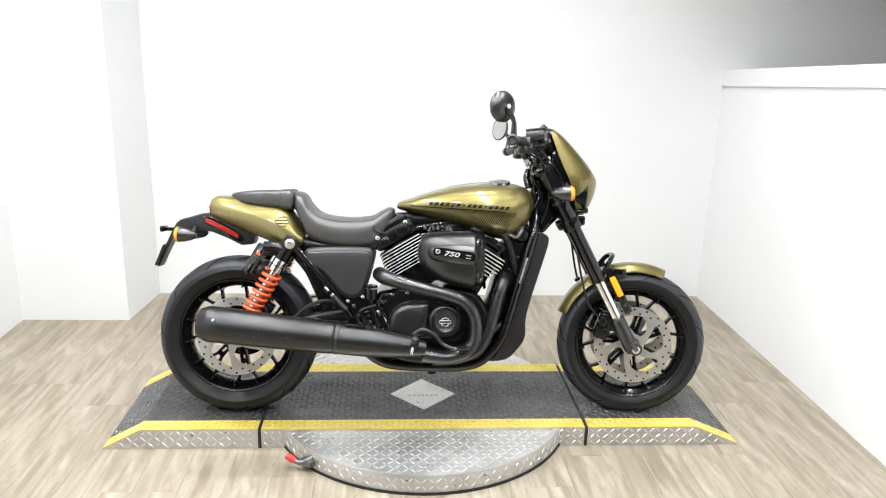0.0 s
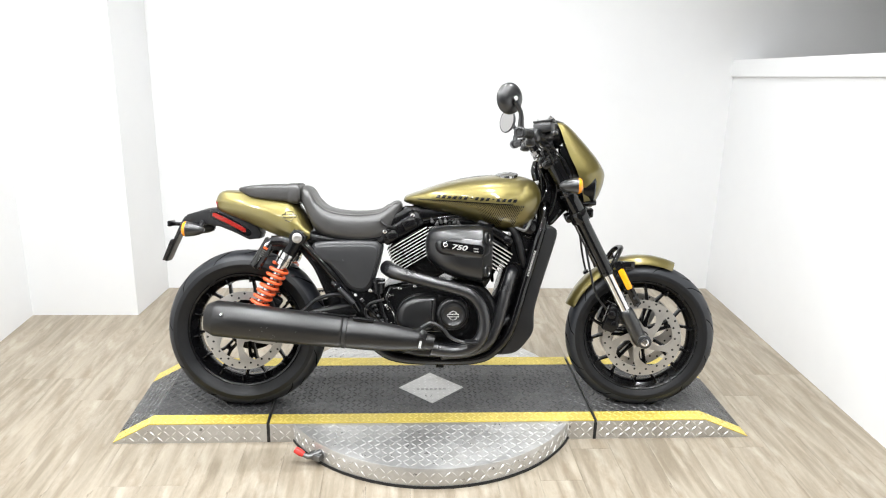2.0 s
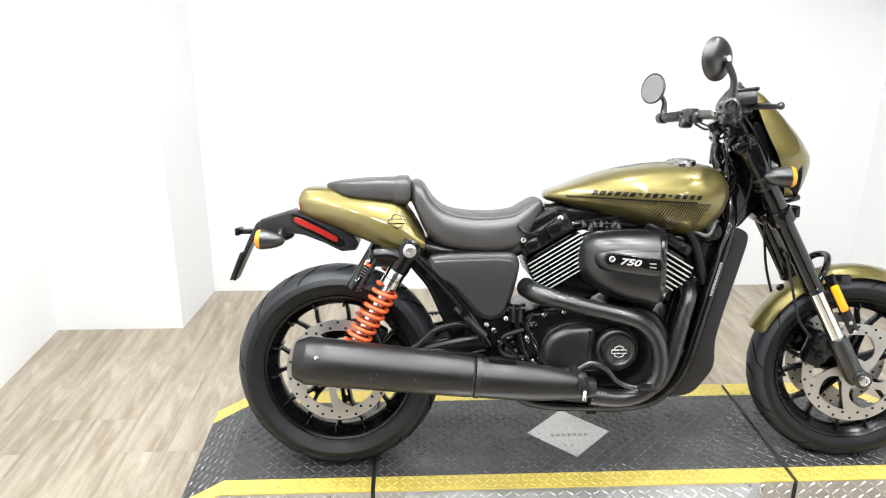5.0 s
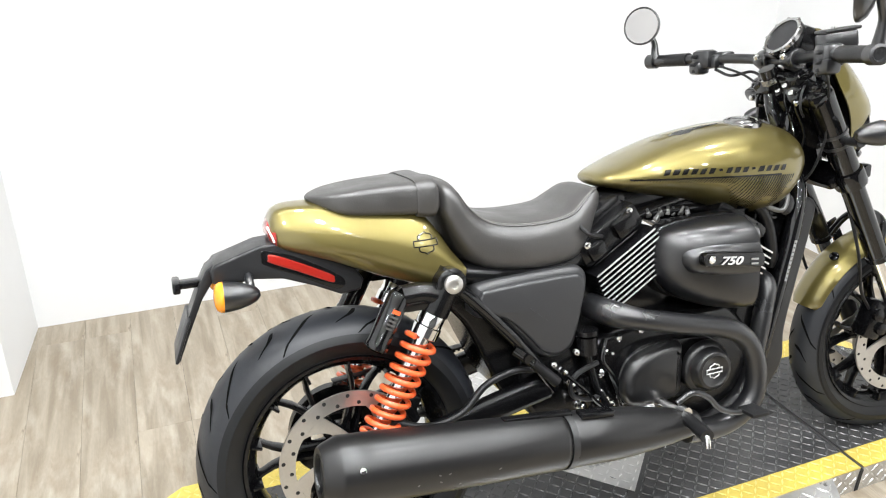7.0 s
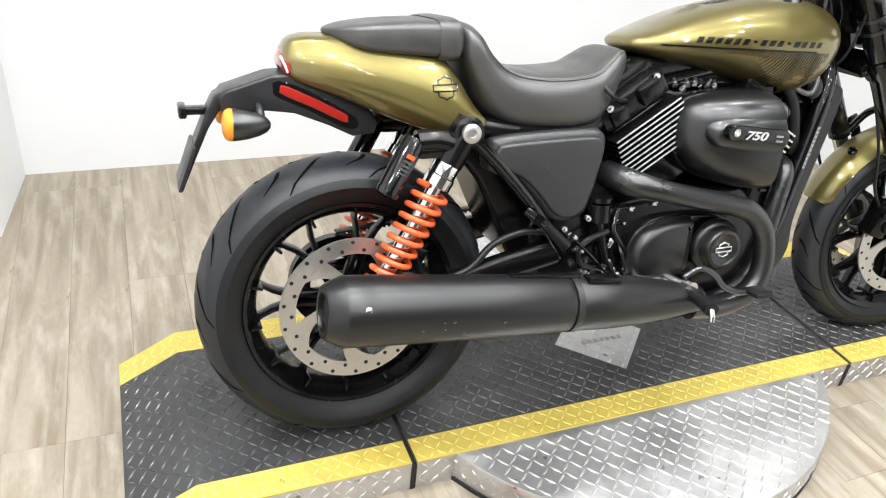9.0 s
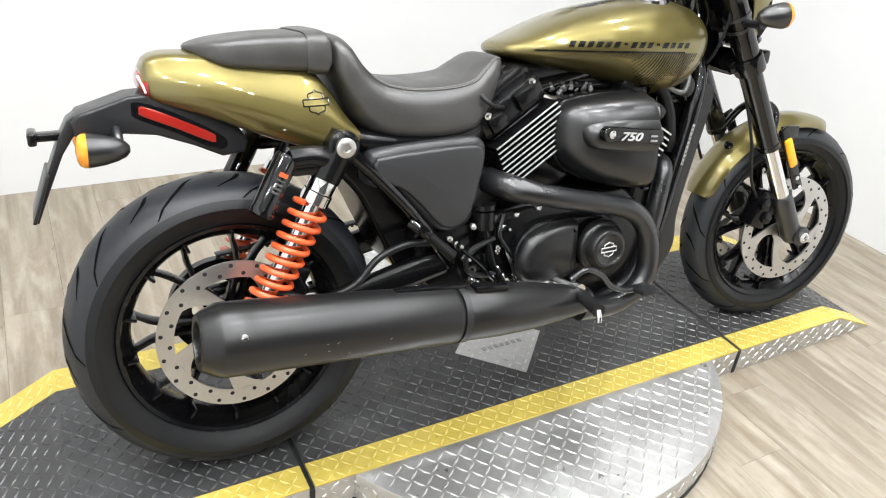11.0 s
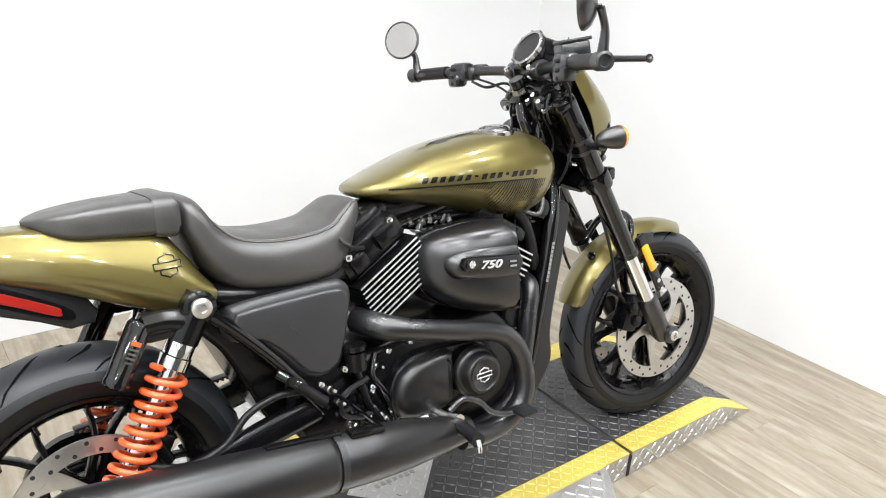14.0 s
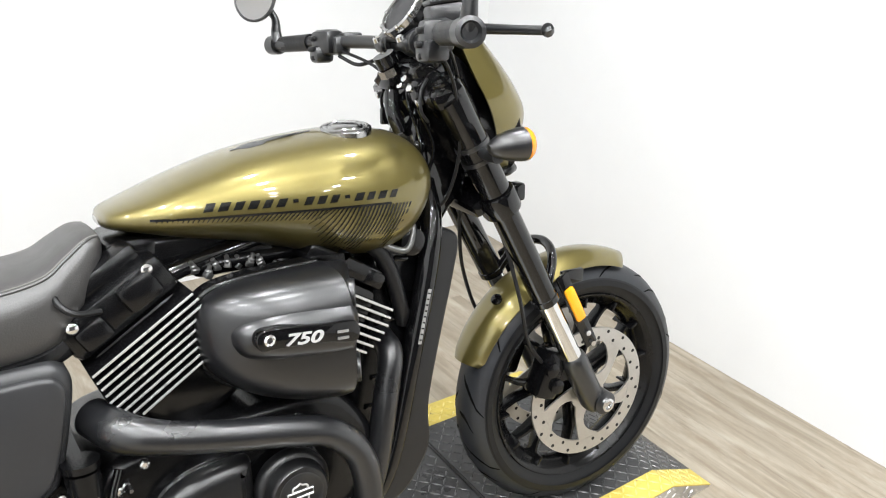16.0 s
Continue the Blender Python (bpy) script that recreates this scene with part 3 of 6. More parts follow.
def build_wheel(name, x, R, w, rim, label):
    e = hub(name, bike, pose(x, 0, R))
    e["label"] = label
    prof = tyre_profile(R, w, rim)
    tyre = part("tyre", bm_lathe(prof, (0, 0, 0), (0, 1, 0), 96, close=True), M_TYRE, e, "black road tyre with slanted grooves")
    tyre.data.materials.append(M_SIDEWALL)
    for p in tyre.data.polygons:
        if math.hypot(p.center.x, p.center.z) < R - 0.030:
            p.material_index = 1
    # slanted grooves in the tread
    ys = [p[0] for p in prof[3:14]]
    rs = [p[1] for p in prof[3:14]]
    v, f = [], []

    def surf(a, y, d=0.0009):
        r = float(np.interp(y, ys, rs)) + d
        return Vector((r * math.cos(a), y, r * math.sin(a)))

    for k in range(22):
        for sgn in (-1, 1):
            a0 = 2 * math.pi * (k + (0.5 if sgn > 0 else 0)) / 22
            big = k % 2 == 0
            n = 12
            b = len(v)
            for i in range(n + 1):
                t = i / n
                y = sgn * w * (0.10 + (0.82 if big else 0.55) * t)
                a = a0 + (0.30 if big else 0.16) * t ** 0.8 - 0.05 * math.sin(t * math.pi)
                hw = 0.011 * (0.35 + 0.65 * math.sin(math.pi * min(1, t * 0.9 + 0.1))) / R * 0.5
                v += [surf(a - hw, y), surf(a + hw, y)]
            for i in range(n):
                f.append((b + 2 * i, b + 2 * i + 1, b + 2 * i + 3, b + 2 * i + 2))
    pydata("tread_groove", v, f, M_GROOVE, tyre)
    # rim
    ww = w * 0.74
    rp = [(-ww, rim + 0.004), (-ww - 0.004, rim + 0.001), (-ww - 0.001, rim - 0.006), (-ww * 0.80, rim - 0.011), (-ww * 0.60, rim - 0.021), (-ww * 0.35, rim - 0.029), (0, rim - 0.031), (ww * 0.35, rim - 0.029), (ww * 0.60, rim - 0.021), (ww * 0.80, rim - 0.011), (ww + 0.001, rim - 0.006), (ww + 0.004, rim + 0.001), (ww, rim + 0.004), (0, rim - 0.012)]
    part("rim", bm_lathe(rp, (0, 0, 0), (0, 1, 0), 72, close=True), M_WHEEL, e)
    # split spokes: a slotted stem from the hub that forks to the rim, each prong running out along the rim as a rib
    for k in range(7):
        a = 2 * math.pi * k / 7 + 0.375
        u, t = Vector((math.cos(a), 0, math.sin(a))), Vector((-math.sin(a), 0, math.cos(a)))
        bms = []
        for sg in (-1, 1):
            p0, p1, p2, p3 = u * 0.030 + t * sg * 0.009, u * 0.118 + t * sg * 0.010, u * 0.152 + t * sg * 0.021, u * (rim - 0.022) + t * sg * 0.043
            rings = []
            for q, d, wd, dp in ((p0, p1 - p0, 0.010, 0.022), ((p0 + p1) / 2, p1 - p0, 0.0055, 0.018), (p1, p2 - p0, 0.0062, 0.017), (p2, p3 - p1, 0.0058, 0.015), ((p2 + p3) / 2, p3 - p2, 0.0052, 0.014), (p3, p3 - p2, 0.0075, 0.020)):
                sd = d.normalized().cross(Vector((0, 1, 0))).normalized()
                rings.append([q + sd * wd * cx + Vector((0, dp * cy, 0)) for cx, cy in ((-1, -0.6), (-0.55, -1), (0.55, -1), (1, -0.6), (1, 0.6), (0.55, 1), (-0.55, 1), (-1, 0.6))])
            b = bmesh.new()
            bridge(b, rings)
            bms.append(b)
            ra = a + sg * math.asin(0.043 / (rim - 0.022))
            ru = Vector((math.cos(ra), 0, math.sin(ra)))
            for sy in (-1, 1):
                bms.append(bm_box(ru * (rim - 0.023) + Vector((0, sy * ww * 0.42, 0)), (0.022, ww * 0.84, 0.0060), 0.0015, Matrix.Rotation(-ra, 3, "Y")))
        bms.append(bm_box(u * 0.112, (0.016, 0.026, 0.020), 0.004, Matrix.Rotation(-a, 3, "Y")))
        part("spoke", bm_merge(bms), M_WHEEL, e)
    part("hub_barrel", bm_lathe([(-0.06, 0.028), (-0.055, 0.034), (-0.03, 0.042), (0.03, 0.042), (0.055, 0.034), (0.06, 0.028)], (0, 0, 0), (0, 1, 0), 28), M_WHEEL, e)
    return e


def build_rotor(e, y, s, arms=5, flip=1):
    """A drilled disc with curved silver arms to the hub."""
    Ro, Ri = 0.150, 0.118
    bms, arm_bms = [], []
    n = 90
    rings = []
    for d, r in ((-0.0025, Ri), (-0.0025, Ro), (0.0025, Ro), (0.0025, Ri)):
        rings.append((d, r))
    bms.append(bm_lathe(rings, (0, y, 0), (0, 1, 0), n, close=True))
    for k in range(arms):
        a = 2 * math.pi * k / arms + 0.5
        pts_o, pts_i = [], []
        for i in range(9):
            t = i / 8
            r = 0.036 + (Ri + 0.003 - 0.036) * t
            mid = a + flip * 0.55 * t ** 1.3
            wd = (0.020 - 0.010 * math.sin(math.pi * t) + 0.010 * t ** 3) / r
            pts_o.append((r, mid + wd))
            pts_i.append((r, mid - wd))
        poly = [Vector((r * math.cos(q), 0, r * math.sin(q))) for r, q in pts_o + pts_i[::-1]]
        b = bmesh.new()
        bridge(b, [[p + Vector((0, y - 0.0022, 0)) for p in poly], [p + Vector((0, y + 0.0022, 0)) for p in poly]])
        arm_bms.append(b)
    arm_bms.append(bm_lathe([(-0.002, 0.028), (-0.002, 0.044), (0.002, 0.044), (0.002, 0.028)], (0, y, 0), (0, 1, 0), 32, close=True))
    rot = part("brake_rotor", bm_merge(bms), M_STEEL, e, "drilled silver steel brake disc", 30)
    for b in arm_bms:
        part("rotor_arm", b, M_STEEL, e, "", 30)
    v, f = [], []
    for k in range(36):
        a = 2 * math.pi * k / 36
        r = 0.134 + (0.008 if k % 2 else -0.008)
        for sd in (-1, 1):
            b = len(v)
            c = Vector((r * math.cos(a), y + sd * 0.0028, r * math.sin(a)))
            v += [c + Vector((0.0042 * math.cos(q), 0, 0.0042 * math.sin(q))) for q in [2 * math.pi * j / 10 for j in range(10)]]
            f.append(tuple(range(b, b + 10)))
    pydata("drilling", v, f, M_HOLE, e)
    return rot


RWX, FWX = -0.764, 0.770
rw = build_wheel("rear_wheel", RWX, 0.303, 0.079, 0.216, "black cast rear wheel with split spokes")
build_rotor(rw, -0.072, -1)
fw = build_wheel("front_wheel", FWX, 0.289, 0.053, 0.216, "black cast front wheel with split spokes")
build_rotor(fw, -0.068, -1)
build_rotor(fw, 0.068, 1)
part("axle", bm_tube([(0, -0.125, 0), (0, 0.125, 0)], 0.011, 16), M_CHROME, fw)
steered(fw)
part("axle", bm_tube([(0, -0.14, 0), (0, 0.14, 0)], 0.011, 16), M_CHROME, rw)
# belt pulley on the far side
part("belt_pulley", bm_lathe([(-0.012, 0.06), (-0.012, 0.105), (0.012, 0.105), (0.012, 0.06)], (0, 0.085, 0), (0, 1, 0), 60, close=True), M_ENGINE, rw)
b0, b1 = Vector((RWX, 0.085, 0.415)), Vector((-0.27, 0.085, 0.455))
brot = Euler((0, -math.atan2(b1.z - b0.z, b1.x - b0.x), 0)).to_matrix()
belt = [bm_box((b0 + b1) / 2, ((b1 - b0).length, 0.024, 0.0045), 0.001, brot)]
for k in range(44):
    belt.append(bm_box(b0.lerp(b1, (k + 0.5) / 44) - brot @ Vector((0, 0, 0.0040)), (0.0058, 0.024, 0.0045), 0.001, brot))
part("drive_belt", bm_merge(belt), M_RUBBER, bike, "black toothed drive belt")

# -- tank
TANK = [(-0.166, 0.03, 0.801, 0.814, 2.2), (-0.154, 0.060, 0.794, 0.826, 2.3), (-0.107, 0.092, 0.780, 0.843, 2.25), (-0.05, 0.112, 0.764, 0.864, 2.15), (0.03, 0.128, 0.745, 0.887, 2.15), (0.114, 0.142, 0.717, 0.901, 2.15), (0.19, 0.149, 0.695, 0.908, 2.15), (0.245, 0.150, 0.687, 0.908, 2.15), (0.292, 0.144, 0.697, 0.902, 2.15), (0.329, 0.127, 0.731, 0.890, 2.1), (0.350, 0.098, 0.773, 0.869, 2.0), (0.359, 0.050, 0.805, 0.847, 2.0)]
tank = part("fuel_tank", bm_loft(TANK, 48, n=8), M_OLIVE, bike, "olive metallic teardrop fuel tank", 60)


def tank_y(x, z, lift=0.0012):
    """The tank's near surface at x and z."""
    xs = [s[0] for s in TANK]
    hw, zb, zt, pw = (float(np.interp(x, xs, [s[i] for s in TANK])) for i in (1, 2, 3, 4))
    k = min(0.98, abs((z - (zb + zt) / 2) / ((zt - zb) / 2)))
    return -hw * (1 - k ** pw) ** (1 / pw) - lift


def tank_patch(name, quads, lift=0.0016, label=""):
    """Thin print laid on the tank: strips given as two ends (x, z) and a width along x."""
    v, f = [], []
    for (xa, za), (xb, zb), wa, wb in quads:
        n = 6
        b = len(v)
        for i in range(n + 1):
            t = i / n
            x, z, w = xa + (xb - xa) * t, za + (zb - za) * t, wa + (wb - wa) * t
            v += [Vector((x - w / 2, tank_y(x - w / 2, z, lift), z)), Vector((x + w / 2, tank_y(x + w / 2, z, lift), z))]
        for i in range(n):
            f.append((b + 2 * i, b + 2 * i + 1, b + 2 * i + 3, b + 2 * i + 2))
    return pydata(name, v, f, M_DECAL, tank, label)


def name_z(x):
    return 0.824 - (x + 0.06) * 0.045


for k in range(15):
    x = -0.036 + 0.0202 * k
    if k in (6, 10):
        tank_patch("name_bar", [((x, name_z(x) - 0.001), (x, name_z(x) + 0.004), 0.008, 0.008)])
        continue
    w = (0.0128, 0.0140, 0.0122, 0.0132, 0.0118)[k % 5]
    tank_patch("name_bar", [((x - 0.0034, name_z(x) - 0.0058), (x + 0.0034, name_z(x) + 0.0058), w, w)])
quads = []
for k in range(58):
    t = k / 57
    x = -0.105 + 0.385 * t
    zt = name_z(x) - 0.0165
    ln = 0.002 + 0.018 * t + (0.070 * min(1.0, (t - 0.62) / 0.16) if t > 0.62 else 0)
    quads.append(((x, zt), (x - 0.020 * t - (0.022 if t > 0.62 else 0.0), zt - ln), 0.0036 * (0.55 + 0.45 * t), 0.0022 * (0.5 + 0.5 * t)))
tank_patch("hatch_print", quads, label="black tapering hatch print")
v, f = [], []
for i in range(60):
    x = -0.113 + 0.006 * i
    for dz in (0.0165, 0.0130):
        v.append(Vector((x, tank_y(x, name_z(x) - dz, 0.0016), name_z(x) - dz)))
for i in range(59):
    f.append((2 * i, 2 * i + 2, 2 * i + 3, 2 * i + 1))
pydata("pinstripe", v, f, M_DECAL, tank, "thin black line")
part("tank_mount", bm_box((-0.135, 0, 0.758), (0.075, 0.110, 0.050), 0.012), M_ENGINE, bike)


def tank_z(x, y, lift=0.0012):
    """The tank's top at x and y."""
    xs = [s[0] for s in TANK]
    hw, zb, zt, pw = (float(np.interp(x, xs, [s[i] for s in TANK])) for i in (1, 2, 3, 4))
    k = min(0.98, abs(y) / hw)
    return (zb + zt) / 2 + (zt - zb) / 2 * (1 - k ** pw) ** (1 / pw) + lift


cap_at = Vector((0.226, -0.040, tank_z(0.226, -0.040)))
cap_up = Vector((-0.06, -0.16, 1.0))
cap = part("filler_cap", bm_lathe([(-0.014, 0.043), (0.003, 0.043), (0.005, 0.040), (0.006, 0.033), (0.004, 0.030), (0.007, 0.027), (0.009, 0.020), (0.009, 0.0)], cap_at, cap_up, 36), M_CAP, bike, "chrome filler cap")
# Narrow dark patch along the tank top, wider near its rear end.
v, f = [], []
for i in range(13):
    x = 0.035 + 0.0115 * i
    w = 0.003 + 0.006 * math.sin(math.pi * i / 12) + (0.010 if 1 < i < 5 else 0)
    for k in range(5):
        y = -0.018 + w * (k / 2 - 1)
        v.append(Vector((x, y, tank_z(x, y))))
for i in range(12):
    for k in range(4):
        f.append((5 * i + k, 5 * i + k + 1, 5 * i + k + 6, 5 * i + k + 5))
pydata("top_patch", v, f, M_DECAL, tank, "dark tapering patch on the tank top")

# -- seat
SEAT = [(-0.555, 0.0742, 0.8, 0.846, 3.3), (-0.540, 0.101, 0.770, 0.856, 3.3), (-0.515, 0.111, 0.712, 0.846, 3.3), (-0.490, 0.117, 0.676, 0.808, 3.3), (-0.452, 0.123, 0.656, 0.777, 3.3), (-0.39, 0.128, 0.645, 0.763, 3.3), (-0.315, 0.126, 0.640, 0.762, 3.3), (-0.258, 0.115, 0.645, 0.770, 3.3), (-0.226, 0.101, 0.670, 0.788, 3.3), (-0.198, 0.086, 0.715, 0.802, 3.3), (-0.178, 0.068, 0.758, 0.800, 3.3), (-0.171, 0.041, 0.775, 0.788, 3.0)]
seat = part("rider_seat", bm_loft(SEAT, 44, n=7), M_SEAT, bike, "black padded leatherette rider seat", 60)
seat_tree = BVHTree.FromPolygons([v.co.copy() for v in seat.data.vertices], [tuple(p.vertices) for p in seat.data.polygons])
for sgn in (1, -1):
    for k in (0.80, 0.845):
        line = []
        for x, hw, zb, zt, pw in SEAT[2:11]:
            hit = seat_tree.ray_cast(Vector((x, sgn * hw * k, 1.2)), Vector((0, 0, -1)))[0]
            line.append(hit + Vector((0, 0, 0.0004)))
        part("stitching", bm_tube(line, 0.0013 if k < 0.82 else 0.0022, 6, 6), M_STITCH if k < 0.82 else M_SEAT, seat)
PILLION = [(-0.796, 0.010, 0.836, 0.842, 3.0), (-0.786, 0.034, 0.829, 0.846, 4.0), (-0.760, 0.064, 0.816, 0.851, 5.0), (-0.728, 0.079, 0.805, 0.855, 5.5), (-0.68, 0.086, 0.799, 0.859, 5.5), (-0.61, 0.094, 0.793, 0.861, 5.5), (-0.565, 0.099, 0.790, 0.859, 5.0), (-0.552, 0.096, 0.792, 0.855, 4.0)]
pil = part("pillion_pad", bm_loft(PILLION, 40, n=6), M_SEAT, bike, "black leatherette passenger pad with a strap", 60)
part("seat_strap", bm_loft([(-0.596, 0.0955, 0.792, 0.8600, 5.2), (-0.594, 0.0990, 0.787, 0.8640, 5.2), (-0.562, 0.1035, 0.784, 0.8650, 5.0), (-0.560, 0.0995, 0.788, 0.8600, 5.0)], 40, n=3), M_SEAT, pil)


# -- tail
def tail_section(x, zt, ys, zs, yc, zc, yb, zb):
    return (x, [(0.0, zt), (-ys * 0.80, zs), (-(ys + yc) / 2 - 0.005, (zs + zc) / 2), (-yc, zc), (-yb, zb), (0.0, zb + 0.008)])


TAIL = [tail_section(*s) for s in (
    (-0.874, 0.812, 0.036, 0.807, 0.050, 0.780, 0.040, 0.767), (-0.862, 0.829, 0.044, 0.823, 0.059, 0.768, 0.046, 0.755), (-0.834, 0.837, 0.052, 0.830, 0.071, 0.760, 0.052, 0.743),
    (-0.770, 0.836, 0.065, 0.826, 0.088, 0.749, 0.062, 0.719), (-0.695, 0.828, 0.079, 0.816, 0.102, 0.727, 0.075, 0.686), (-0.630, 0.817, 0.090, 0.805, 0.113, 0.699, 0.090, 0.662),
    (-0.585, 0.806, 0.099, 0.792, 0.120, 0.678, 0.100, 0.650), (-0.555, 0.775, 0.105, 0.757, 0.122, 0.668, 0.105, 0.646), (-0.530, 0.736, 0.109, 0.716, 0.121, 0.667, 0.108, 0.648), (-0.512, 0.700, 0.110, 0.692, 0.118, 0.672, 0.108, 0.657))]
tail = part("tail_cowl", bm_sections(TAIL, 6), M_OLIVE, bike, "olive metallic tail cowl", 50)


tail_tree = BVHTree.FromPolygons([v.co.copy() for v in tail.data.vertices], [tuple(p.vertices) for p in tail.data.polygons])


def tail_y(x, z, lift=0.0):
    """The cowl's near surface at x and z."""
    return tail_tree.ray_cast(Vector((x, -0.5, z)), Vector((0, 1, 0)))[0].y - lift


def badge_lines(c, s):
    """A plain outlined emblem: a cross bar with an angular ring behind it."""
    x, z = c
    ring = [(-0.56, 0.22), (-0.56, 0.50), (-0.46, 0.60), (-0.15, 0.68), (0.0, 0.80), (0.15, 0.68), (0.46, 0.60), (0.56, 0.50), (0.56, 0.22)]
    ring2 = [(a, -b) for a, b in ring]
    bar = [(-0.95, 0.22), (0.95, 0.22), (0.95, -0.22), (-0.95, -0.22), (-0.95, 0.22)]
    return [[(x + a * s, z + b * s) for a, b in line] for line in (ring, ring2, bar)]


def fine(line, n=6):
    """The same line with more points on it."""
    return [(a[0] + (b[0] - a[0]) * i / n, a[1] + (b[1] - a[1]) * i / n) for a, b in zip(line, line[1:]) for i in range(n)] + [line[-1]]


for line in badge_lines((-0.590, 0.742), 0.026):
    part("emblem_line", bm_tube([(x, tail_y(x, z, 0.0007), z) for x, z in fine(line)], 0.0013, 6, raw=True), M_DECAL, tail)
tl = part("tail_light", bm_sections([tail_section(-0.8795, 0.799, 0.026, 0.796, 0.036, 0.784, 0.028, 0.775), tail_section(-0.875, 0.805, 0.036, 0.801, 0.049, 0.780, 0.040, 0.768), tail_section(-0.866, 0.806, 0.044, 0.803, 0.0605, 0.773, 0.047, 0.757)], 3), M_RED, bike, "red tail light")
# A thin white tube models the highlight along the near lens edge.
part("lens_highlight", bm_tube([(-0.8785, -0.0340, 0.797), (-0.8735, -0.0500, 0.783), (-0.870, -0.0530, 0.770)], 0.0026, 8), M_LENSGLINT, tl, "white highlight on the lens edge")

# -- rear mudguard bracket with lights
BRACKET = [(-0.992, 0.728), (-0.982, 0.741), (-0.962, 0.747), (-0.90, 0.766), (-0.86, 0.768), (-0.79, 0.735), (-0.72, 0.700), (-0.704, 0.672), (-0.712, 0.652), (-0.752, 0.648), (-0.80, 0.672), (-0.86, 0.696), (-0.912, 0.703), (-0.975, 0.698), (-0.990, 0.706)]
ut = part("mudguard_bracket", bm_merge([bm_pillow(BRACKET, 0.0, sgn * 0.050, 0.006, raw=True) for sgn in (-1, 1)]), M_PLASTIC, bike, "dark grey plastic tail bracket")
for sgn in (-1, 1):
    part("reflector_recess", bm_pillow([(-0.898, 0.741), (-0.890, 0.757), (-0.83, 0.735), (-0.755, 0.690), (-0.742, 0.671), (-0.752, 0.662), (-0.772, 0.666), (-0.83, 0.698), (-0.890, 0.727)], sgn * 0.046, sgn * 0.0512, 0.001), M_GLOSS, ut)
    part("side_reflector", bm_pillow([(-0.886, 0.739), (-0.879, 0.748), (-0.83, 0.726), (-0.770, 0.694), (-0.763, 0.684), (-0.770, 0.677), (-0.83, 0.707), (-0.882, 0.732)], sgn * 0.049, sgn * 0.0555, 0.002), M_RED, ut, "long red reflector")
part("plate_arm", bm_merge([bm_pillow([(-0.985, 0.738), (-0.972, 0.722), (-0.992, 0.702), (-1.012, 0.674), (-1.040, 0.616), (-1.066, 0.560), (-1.073, 0.563), (-1.046, 0.632), (-1.012, 0.706), (-0.998, 0.730)], 0.0, sgn * 0.034, 0.003, raw=True) for sgn in (-1, 1)]), M_PLASTIC, ut)
part("plate_bracket", bm_box((-1.056, 0, 0.606), (0.006, 0.120, 0.085), 0.002, Euler((0, radians(22), 0)).to_matrix()), M_PLASTIC, ut, "dark number plate bracket without a plate")
part("plate_lamp", bm_merge([bm_box((-1.030, 0, 0.702), (0.05, 0.030, 0.014), 0.004), bm_box((-1.054, -0.01, 0.704), (0.014, 0.06, 0.022), 0.004)]), M_ENGINE, ut)


def bullet_signal(name, at, aim, lens, parent=bike):
    """A tapered indicator, its lens at the aimed end."""
    e = hub(name, parent)
    a = Vector(aim).normalized()
    b = Vector(at) - a * 0.075
    part("housing", bm_lathe([(0, 0.006), (0.006, 0.013), (0.02, 0.020), (0.04, 0.0255), (0.06, 0.0285), (0.066, 0.029), (0.067, 0.026)], b, a, 28), M_SATIN, e)
    part("lens", bm_lathe([(0.0655, 0.0287), (0.072, 0.0285), (0.078, 0.025), (0.082, 0.016), (0.0835, 0.004)], b, a, 28), lens, e, "amber lens")
    return e


for sgn in (-1, 1):
    e = bullet_signal("rear_indicator", (-0.985, sgn * 0.082, 0.688), (-1, 0, 0.05), M_AMBER)
    e["label"] = "dark bullet indicator with amber lens"
    part("stalk", bm_tube([(-0.925, sgn * 0.035, 0.715), (-0.925, sgn * 0.060, 0.708), (-0.925, sgn * 0.078, 0.695)], 0.008, 10), M_SATIN, e)

